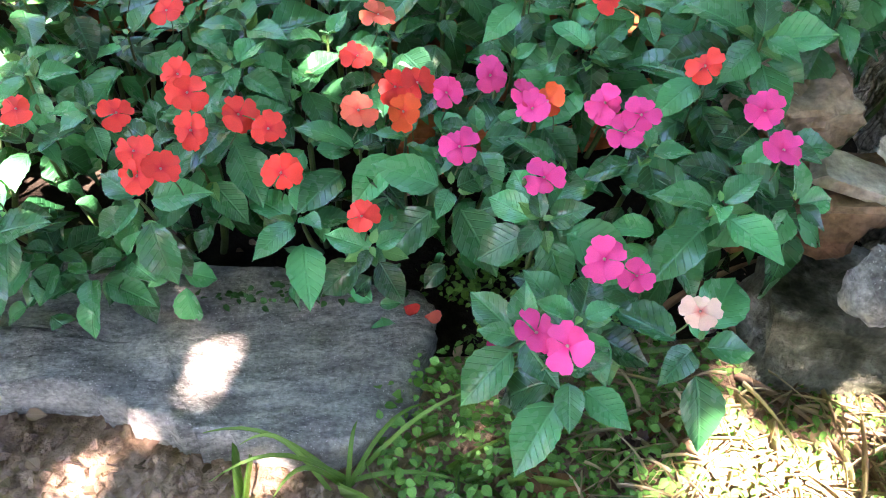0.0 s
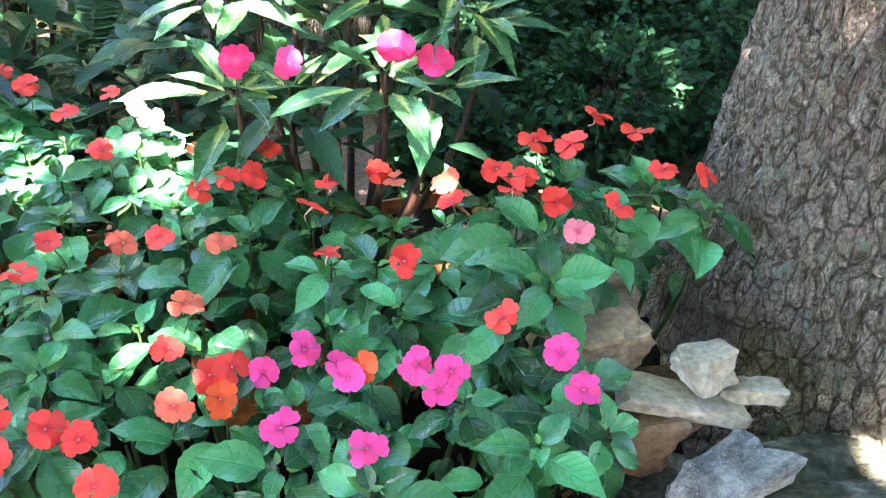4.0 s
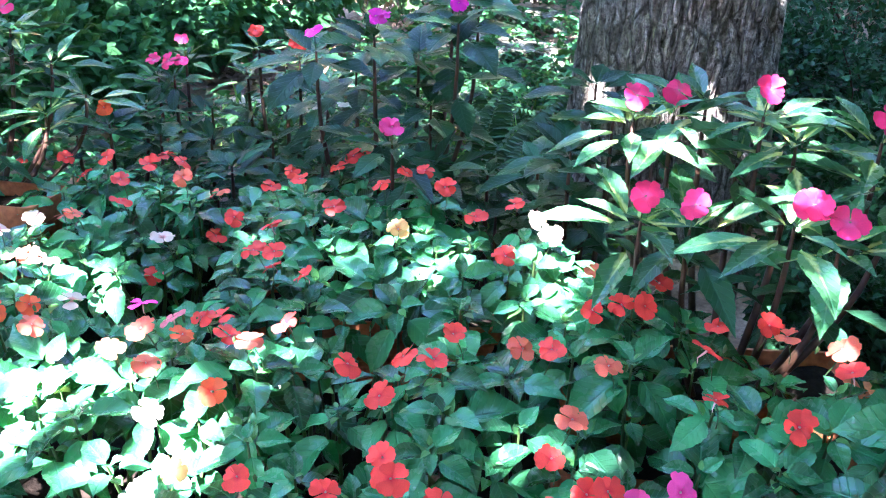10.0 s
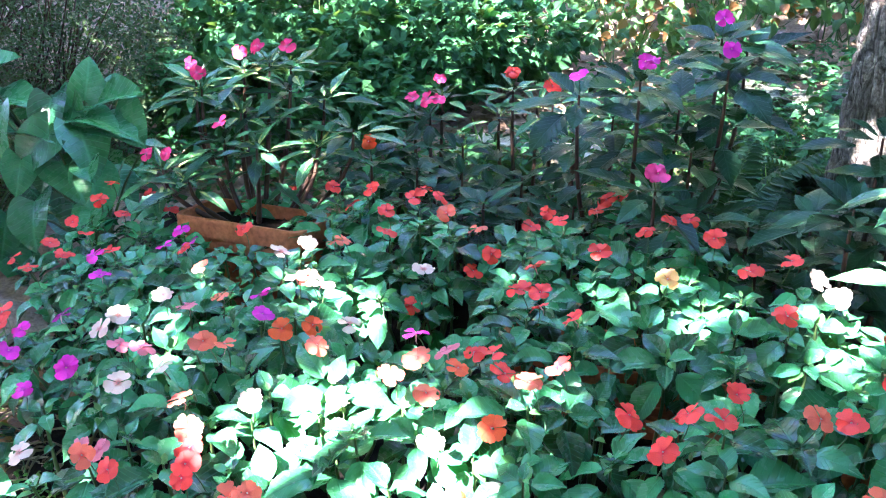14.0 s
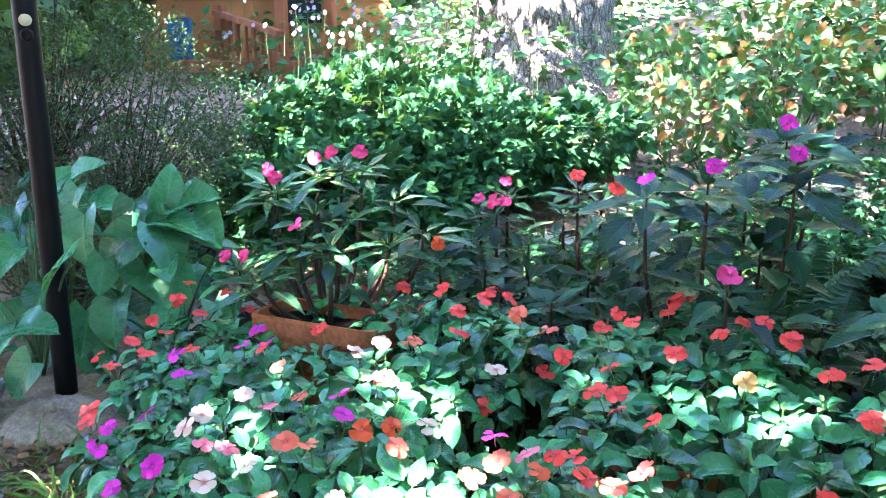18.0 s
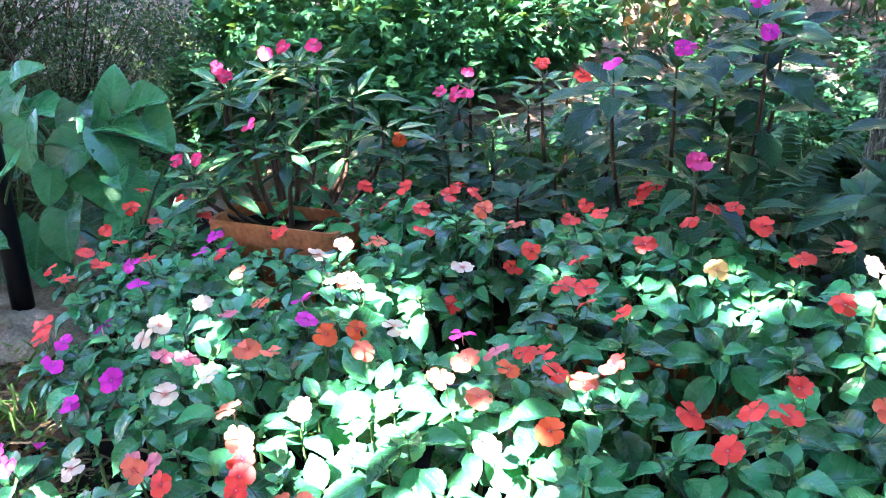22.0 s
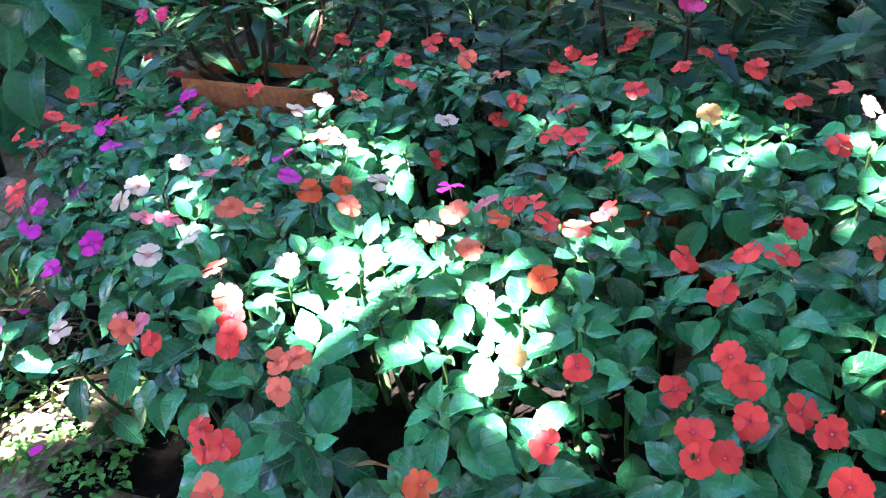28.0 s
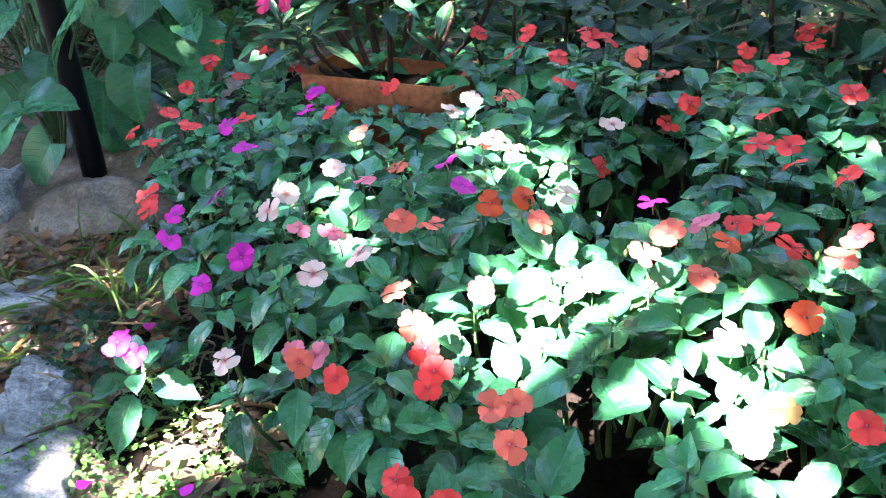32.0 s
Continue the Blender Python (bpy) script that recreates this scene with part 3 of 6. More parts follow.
oak = tree("tree", (1.60, 1.27), [(0, 0.50), (0.2, 0.42), (0.46, 0.345), (0.85, 0.275), (1.3, 0.25), (3.2, 0.23)],
           "old tree trunk with grey lichen-flecked furrowed bark beside stacked stones", LICHEN_BARK, 80, 0.013, 3.1, (0.0, 0.02), 0.10, 230, 230)
ash = tree("tree", (0.68, 2.98), [(0, 0.40), (0.3, 0.34), (0.6, 0.315), (1.2, 0.30), (3.5, 0.27)],
           "pale grey tree trunk with flaky bark behind potted flowers", BARK, 48, 0.018, 7.7, (0.0, 0.0), 0.05, 180, 170)
OAK_PROFILE = [(0, 0.50), (0.2, 0.42), (0.46, 0.345), (0.85, 0.275), (1.3, 0.25), (3.2, 0.23)]
ASH_PROFILE = [(0, 0.40), (0.3, 0.34), (0.6, 0.315), (1.2, 0.30), (3.5, 0.27)]
BEECH_PROFILE = [(0, 0.60), (0.35, 0.48), (0.8, 0.44), (1.6, 0.42), (4.5, 0.36)]
bark_plates(oak, (1.60, 1.27), OAK_PROFILE, LICHEN_BARK, 3, (0.0, 0.02), 1.0, 0.027, 0.085, (-3.9, -1.5))
bark_plates(ash, (0.68, 2.98), ASH_PROFILE, BARK, 4, (0.0, 0.0), 1.6, 0.034, 0.12, (-3.0, -0.1))
beech = tree("tree", (-1.78, 6.75), [(0, 0.60), (0.35, 0.48), (0.8, 0.44), (1.6, 0.42), (4.5, 0.36)],
             "broad grey tree trunk on the slope, splashed with sunlight", BARK, 34, 0.022, 12.4, (0.0, 0.0), 0.12)
bark_plates(beech, (-1.78, 6.75), BEECH_PROFILE, BARK, 5, (0.0, 0.0), 1.6, 0.12, 0.30, (-2.7, -0.5))
for x, y, r, lab in ((-0.95, 9.5, 0.13, "slim pale tree trunk in the woodland"), (-2.42, 7.1, 0.17, "grey twin trunk beside a broader tree"), (1.0, 10.5, 0.33, "grey woodland trunk behind the begonia bank"), (0.15, 9.3, 0.09, "thin grey trunk in the woodland"), (-3.6, 9.0, 0.16, "dark trunk by the timber deck"), (2.6, 9.0, 0.2, "dark trunk in deep shade")):
    tree("tree", (x, y), [(0, r * 1.3), (0.4, r), (4.5, r * 0.85)], lab, BARK, 18, 0.012, x * 3.3, (0.02, 0), 0.03, 40, 50)


# ---- stones ----
def slab_mesh(outline, z, thick, seed, tilt=(0.0, 0.0)):
    """Broken flat slab: uneven outline, layered broken edge, gently rough top."""
    cx = sum(p[0] for p in outline) / len(outline)
    cy = sum(p[1] for p in outline) / len(outline)
    n, rings, v = 160, 26, []
    pts = []
    for i in range(n):
        u = i / n * len(outline)
        a, b = outline[int(u) % len(outline)], outline[(int(u) + 1) % len(outline)]
        x, y = a[0] + (b[0] - a[0]) * (u % 1), a[1] + (b[1] - a[1]) * (u % 1)
        j = 0.013 * noise.fractal(Vector((x * 16, y * 16, seed)), 0.7, 2.0, 5)
        pts.append((x + j * 1.2, y + j))
    for r in range(rings + 7):
        for i, (x, y) in enumerate(pts):
            s = min(1.0, r / rings)
            low = max(0, r - rings) / 6
            px, py = cx + (x - cx) * s, cy + (y - cy) * s
            step = noise.noise(Vector((x * 9, y * 9, low * 9 + seed)))
            k = 1 + (0.02 * step if r >= rings else 0)
            h = 0.008 * noise.fractal(Vector((px * 7, py * 13, seed)), 0.9, 2.1, 5)
            h += 0.006 * math.floor(2.5 * noise.noise(Vector((px * 4 + 3, py * 7, seed))))
            h -= 0.012 * max(0, s - 0.93) / 0.07
            v.append((cx + (px - cx) * k, cy + (py - cy) * k, z + h * (1 - low) - thick * low + tilt[0] * (px - cx) + tilt[1] * (py - cy)))
    f = [(r * n + i, r * n + (i + 1) % n, (r + 1) * n + (i + 1) % n, (r + 1) * n + i) for r in range(rings + 6) for i in range(n)]
    return to_mesh("slab", v, f)


slab = new("stone_slab", slab_mesh([(-0.62, 1.04), (-0.50, 0.93), (-0.26, 0.90), (-0.12, 0.885), (0.0, 0.82), (0.10, 0.775), (0.24, 0.755), (0.34, 0.85), (0.385, 1.0), (0.36, 1.06), (0.15, 1.12), (-0.1, 1.16), (-0.4, 1.17)], 0.098, 0.075, 4.0))
slab.data.materials.append(STONE)
tagged(slab, "large broken grey slate slab lying at the bed's edge", "stone")
rock("rock", (1.12, 0.90, 0.140), (0.54, 0.18, 0.18), -8, MOSS_STONE, "long grey-green mossy stone at the bottom of the stack", 0.08, 11)
rock("rock", (0.875, 0.99, 0.318), (0.170, 0.140, 0.098), -10, BROWN_STONE, "brown stone wedged into the retaining stack", 0.12, 12)
rock("rock", (0.890, 1.075, 0.412), (0.138, 0.120, 0.085), 6, TAN_STONE, "tan sandstone block on the retaining stack", 0.10, 13)
rock("rock", (0.975, 0.950, 0.368), (0.20, 0.075, 0.021), -14, PALE_STONE, "thin flat pale stone lying across the stack", 0.06, 14, tilt=(0, 14))
rock("rock", (1.010, 0.962, 0.412), (0.088, 0.064, 0.052), 6, PALE_STONE, "small pale chunk of stone on a flat stone", 0.16, 15)
rock("rock", (1.085, 0.945, 0.366), (0.091, 0.046, 0.025), -22, PALE_STONE, "thin pale stone sliver against the trunk", 0.08, 16)
rock("rock", (0.975, 0.835, 0.298), (0.125, 0.085, 0.115), 24, STONE, "angular light grey stone on the mossy boulder", 0.20, 17, tilt=(20, 6))
rock("rock", (1.04, 1.04, 0.290), (0.14, 0.10, 0.070), 0, BROWN_STONE, "dark brown stone behind the stack", 0.12, 18)
rock("rock", (1.30, 0.82, 0.12), (0.167, 0.122, 0.131), 15, STONE, "grey stone at the foot of the trunk", 0.14, 19)
for i, (x, y, sx, sy, sz, turn) in enumerate(((0.30, 4.56, 0.55, 0.3, 0.14, 5), (-0.05, 4.75, 0.4, 0.3, 0.12, -8), (0.75, 4.7, 0.45, 0.3, 0.13, 4), (-0.62, 3.62, 0.34, 0.16, 0.09, 3), (-0.95, 3.7, 0.2, 0.14, 0.08, -12), (0.15, 5.1, 0.5, 0.25, 0.12, 0), (0.05, 3.9, 0.28, 0.2, 0.08, 20))):
    rock("rock", (x, y, height(x, y) + sz * 0.2), (sx, sy, sz), turn, PALE_STONE if i in (3, 4) else MOSS_STONE, "flat ledge stone set in the slope", 0.08, 30 + i)
edging = new("edging_stone", slab_mesh([(-1.72, 1.28), (-1.60, 1.25), (-1.42, 1.05), (-1.22, 0.80), (-1.10, 0.62), (-1.32, 0.58), (-1.50, 0.85), (-1.68, 1.10)], 0.088, 0.06, 9.0))
edging.data.materials.append(STONE)
tagged(edging, "weathered grey stone edging along the path", "stone")
rock("rock", (-2.36, 1.80, 0.07), (0.16, 0.22, 0.14), 25, STONE, "grey edging stone beside the hosta bed", 0.1, 41)
rock("rock", (-1.95, 1.42, 0.055), (0.24, 0.16, 0.06), 40, STONE, "grey edging stone half sunk in soil", 0.1, 42)


# ---- flowers ----
def petal_mesh(size):
    """Rounded, faintly notched petal with a narrow foot."""
    v, uv = [], []
    rows, cols = 7, 5
    for r in range(rows):
        t = r / (rows - 1)
        w = 0.06 + 0.45 * math.sin(min(1.0, t / 0.72) * math.pi / 2) ** 1.5
        if t > 0.72:
            w *= math.sqrt(max(0.0, 1 - ((t - 0.72) / 0.30) ** 2))
        for c in range(cols):
            s = 2 * c / (cols - 1) - 1
            notch = -0.07 * (1 - abs(s)) if r == rows - 1 else 0
            v.append((s * w * size, (0.05 + 0.95 * t + notch) * size, (0.22 * t * (1 - t) + 0.10 * s * s * t - 0.07 * t * t + 0.03 * math.sin(5 * s + 4 * t) * t) * size))
            uv.append((0.5 + 0.5 * s, t))
    return to_mesh("petal", v, grid_faces(rows, cols), uv)


def eye_mesh():
    """Pale flower centre with the thin curved spur behind it."""
    v, f = tube([(0, 0, -0.022), (0, -0.006, -0.014), (0, -0.002, -0.004), (0, 0, 0.002), (0, 0, 0.0035)], [0.0006, 0.0009, 0.0018, 0.0020, 0.0004], 6)
    return to_mesh("flower", v, f)


FLOWER_EYE = eye_mesh()
PETAL_OF = {}
for key, mat in PETALS.items():
    PETAL_OF[key] = [petal_mesh(s) for s in (0.0275, 0.0235)]
    for me in PETAL_OF[key]:
        me.materials.append(mat)


def flower(rng, place, facing, key, parent, size=1.0, petals=5):
    """One bloom: eye and spur, with each petal under it."""
    m = Matrix.Translation(place) @ Vector(facing).to_track_quat("Z", "Y").to_matrix().to_4x4() @ pose(0, 0, 0, 0, 0, rng.uniform(0, 360)) @ Matrix.Scale(size, 4)
    eye = part("flower", FLOWER_EYE, EYE, parent, PETAL_WORDS[key] + " five-petalled flower")
    eye.matrix_basis = m
    eye.matrix_parent_inverse = world_of(parent).inverted()
    for i in range(petals):
        p = new("petal", PETAL_OF[key][i % 2])
        p.parent = eye
        p.matrix_parent_inverse = m.inverted()
        p.matrix_basis = m @ pose(0, 0, 0.0006 * i, rng.uniform(-20, 16), rng.uniform(-13, 13), 72 * i + rng.uniform(-8, 8)) @ Matrix.Scale(rng.uniform(0.90, 1.12), 4)
    return eye


PLANTS = []


def plant(centre, colours, *blooms):
    """One bushy plant of the bed: where it stands, a letter for the colour of each bloom, and where each bloom sits."""
    PLANTS.append((centre, colours, blooms))


plant((0.95, 1.26), "rrrrrrrrrrr",
      (0.82, 1.25, 0.59), (0.83, 1.35, 0.58), (0.84, 1.25, 0.61), (0.86, 1.17, 0.60), (0.88, 1.31, 0.64), (0.92, 1.26, 0.65), (0.93, 1.11, 0.61), (0.98, 1.30, 0.68), (1.06, 1.30, 0.64), (1.06, 1.21, 0.61), (1.12, 1.18, 0.61))
plant((0.78, 0.93), "ppk",
      (0.78, 0.95, 0.49), (0.78, 0.88, 0.48), (0.86, 1.09, 0.59))
plant((0.62, 0.99), "ppopprpr",
      (0.51, 1.04, 0.44), (0.51, 0.93, 0.41), (0.53, 1.04, 0.45), (0.60, 1.02, 0.46), (0.62, 0.98, 0.44), (0.62, 1.16, 0.54), (0.64, 0.99, 0.46), (0.73, 1.04, 0.50))
plant((0.61, 1.35), "rrrrrsrs",
      (0.47, 1.54, 0.58), (0.51, 1.29, 0.58), (0.52, 1.23, 0.53), (0.56, 1.44, 0.55), (0.65, 1.46, 0.55), (0.67, 1.42, 0.55), (0.74, 1.31, 0.55), (0.75, 1.39, 0.55))
plant((0.57, 0.79), "ppppw",
      (0.46, 0.67, 0.41), (0.49, 0.65, 0.41), (0.57, 0.82, 0.37), (0.61, 0.81, 0.35), (0.65, 0.71, 0.39))
plant((0.38, 1.10), "rsrorspppp",
      (0.28, 1.15, 0.46), (0.31, 1.21, 0.49), (0.33, 1.10, 0.44), (0.34, 1.07, 0.42), (0.36, 1.11, 0.44), (0.37, 1.33, 0.52), (0.40, 1.10, 0.43), (0.41, 1.00, 0.41), (0.46, 1.11, 0.45), (0.50, 1.06, 0.45))
plant((0.24, 1.54), "rrrrswwrrsrr",
      (0.11, 1.42, 0.51), (0.12, 1.83, 0.58), (0.19, 1.67, 0.56), (0.20, 1.90, 0.59), (0.23, 1.33, 0.54), (0.25, 1.83, 0.58), (0.28, 1.75, 0.58), (0.28, 1.37, 0.52), (0.35, 1.47, 0.55), (0.36, 1.57, 0.58), (0.40, 1.48, 0.56), (0.44, 1.48, 0.56))
plant((0.22, 1.05), "rrrrrs",
      (0.09, 1.29, 0.53), (0.12, 1.07, 0.42), (0.16, 1.05, 0.41), (0.18, 0.98, 0.39), (0.28, 0.96, 0.33), (0.28, 1.06, 0.43))
plant((-0.05, 1.05), "wyrrrrrrrrrrrr",
      (-0.31, 1.06, 0.40), (-0.28, 1.11, 0.41), (-0.20, 1.00, 0.35), (-0.18, 1.11, 0.41), (-0.05, 1.29, 0.51), (-0.04, 1.08, 0.42), (-0.01, 1.02, 0.40), (-0.00, 0.98, 0.39), (0.01, 1.25, 0.48), (0.03, 1.16, 0.43), (0.03, 0.98, 0.40), (0.04, 1.31, 0.52), (0.05, 1.11, 0.43), (0.06, 1.05, 0.41))
plant((-0.22, 1.53), "rrrrrrsrr",
      (-0.36, 1.47, 0.48), (-0.34, 1.73, 0.51), (-0.32, 1.46, 0.49), (-0.29, 1.71, 0.52), (-0.28, 1.66, 0.51), (-0.28, 1.39, 0.49), (-0.22, 1.32, 0.52), (-0.20, 1.60, 0.52), (-0.19, 1.43, 0.50))
plant((-0.25, 1.98), "rrrrrrrrrrrryrr",
      (-0.53, 2.02, 0.42), (-0.49, 2.05, 0.46), (-0.39, 2.23, 0.53), (-0.39, 2.04, 0.55), (-0.33, 1.83, 0.53), (-0.32, 2.05, 0.57), (-0.26, 2.41, 0.53), (-0.25, 2.16, 0.57), (-0.21, 2.42, 0.54), (-0.19, 1.84, 0.58), (-0.11, 1.99, 0.59), (-0.06, 2.05, 0.60), (-0.04, 1.78, 0.56), (-0.02, 2.08, 0.60), (0.04, 1.96, 0.60))
plant((-0.52, 1.30), "wswmssksowo",
      (-0.72, 1.26, 0.42), (-0.67, 1.43, 0.46), (-0.56, 1.29, 0.44), (-0.50, 1.53, 0.47), (-0.49, 1.37, 0.46), (-0.46, 1.43, 0.47), (-0.41, 1.46, 0.48), (-0.40, 1.31, 0.47), (-0.37, 1.40, 0.48), (-0.35, 1.20, 0.45), (-0.26, 1.24, 0.47))
plant((-0.60, 0.89), "rrrrrsssso",
      (-0.76, 0.98, 0.27), (-0.74, 1.07, 0.37), (-0.73, 0.95, 0.26), (-0.73, 1.07, 0.40), (-0.65, 0.89, 0.34), (-0.64, 1.05, 0.37), (-0.61, 1.06, 0.38), (-0.59, 0.96, 0.40), (-0.58, 0.75, 0.40), (-0.35, 0.89, 0.34))
plant((-0.81, 2.05), "rrwrrssrrrrrrwss",
      (-1.19, 2.02, 0.45), (-1.05, 2.30, 0.51), (-0.96, 1.96, 0.46), (-0.91, 2.13, 0.52), (-0.91, 2.26, 0.53), (-0.90, 1.99, 0.46), (-0.87, 1.98, 0.47), (-0.79, 2.08, 0.53), (-0.78, 2.35, 0.52), (-0.76, 2.01, 0.50), (-0.72, 2.10, 0.57), (-0.71, 2.29, 0.52), (-0.65, 1.91, 0.35), (-0.64, 1.96, 0.43), (-0.61, 2.04, 0.56), (-0.55, 2.12, 0.50))
plant((-0.83, 1.55), "swsmwssmwoow",
      (-0.99, 1.59, 0.45), (-0.95, 1.80, 0.49), (-0.91, 1.40, 0.44), (-0.90, 1.61, 0.46), (-0.86, 1.71, 0.47), (-0.84, 1.37, 0.46), (-0.84, 1.72, 0.47), (-0.83, 1.50, 0.47), (-0.80, 1.72, 0.46), (-0.77, 1.47, 0.46), (-0.72, 1.51, 0.46), (-0.65, 1.54, 0.46))
plant((-1.02, 1.16), "mmmwwkkwskrssr",
      (-1.35, 1.14, 0.27), (-1.31, 1.13, 0.26), (-1.23, 1.24, 0.35), (-1.07, 1.06, 0.35), (-1.02, 1.27, 0.39), (-1.02, 1.35, 0.43), (-0.97, 1.10, 0.36), (-0.95, 1.31, 0.42), (-0.95, 1.08, 0.36), (-0.93, 1.10, 0.36), (-0.88, 1.06, 0.36), (-0.85, 1.23, 0.41), (-0.80, 1.18, 0.39), (-0.77, 1.14, 0.38))
plant((-1.23, 1.53), "rrmmmmrwmmwskwk",
      (-1.50, 1.47, 0.38), (-1.47, 1.43, 0.37), (-1.41, 1.43, 0.37), (-1.39, 1.68, 0.41), (-1.37, 1.35, 0.36), (-1.36, 1.50, 0.38), (-1.28, 1.87, 0.43), (-1.20, 1.44, 0.40), (-1.20, 1.33, 0.36), (-1.20, 1.33, 0.36), (-1.18, 1.48, 0.42), (-1.15, 1.75, 0.44), (-1.10, 1.38, 0.41), (-1.10, 1.53, 0.46), (-1.03, 1.52, 0.45))
plant((-1.64, 2.00), "rrrrrrrrrrmrrmmmr",
      (-1.84, 2.29, 0.44), (-1.83, 1.84, 0.34), (-1.80, 2.18, 0.42), (-1.79, 2.04, 0.39), (-1.76, 1.91, 0.37), (-1.73, 1.79, 0.34), (-1.70, 1.99, 0.38), (-1.66, 2.11, 0.41), (-1.65, 2.24, 0.44), (-1.65, 1.84, 0.37), (-1.52, 1.81, 0.40), (-1.52, 2.15, 0.43), (-1.48, 1.83, 0.41), (-1.39, 2.02, 0.42), (-1.34, 1.87, 0.43), (-1.29, 1.91, 0.43), (-1.25, 2.40, 0.46))
ALL_FLOWERS = np.array([f for _, _, some in PLANTS for f in some])
CENTRES = np.array([c for c, _, _ in PLANTS])
NEAR_LEAF = [unit_leaf(NEAR, k, s, s * 0.31) for k in range(4) for s in (0.072, 0.086)]
for me in NEAR_LEAF:
    me.materials.append(LEAF)


def top(x, y):
    """Height of the flowering canopy over the bed, and how one-sided the blooms lie round that spot."""
    d = ALL_FLOWERS[:, :2] - (x, y)
    q = (d ** 2).sum(1)
    w = 1 / (q + 0.003) ** 1.5
    k = np.exp(-q / 0.03)
    lean = (d * k[:, None]).sum(0) / (k.sum() + 1e-6)
    return float((w * ALL_FLOWERS[:, 2]).sum() / w.sum()), math.sqrt(q.min()), lean


def whorl(rng, tip, axis_dir, count, length, leaves, flat=0.15, start=0.0):
    """Leaves round a shoot's tip: base, direction, upper side, length."""
    q = Vector(axis_dir).normalized().to_track_quat("Z", "Y")
    turn = rng.uniform(0, 6.28)
    for i in range(count):
        a = turn + 2.4 * i
        f = i / max(1, count - 1)
        rise = start + 0.55 - (0.60 + flat) * min(1, f * 1.6) + rng.uniform(-0.32, 0.28)
        d = q @ Vector((math.cos(a) * math.cos(rise), math.sin(a) * math.cos(rise), math.sin(rise)))
        u = q @ Vector((-math.cos(a) * math.sin(rise), -math.sin(a) * math.sin(rise), math.cos(rise)))
        size = length * (0.50 + 0.5 * min(1, f * 1.5)) * rng.uniform(0.85, 1.15)
        petiole = size * (0.12 + 0.25 * f)
        leaves.append((Vector(tip) + d * petiole - q @ Vector((0, 0, 0.03 * f)), d, u, size))


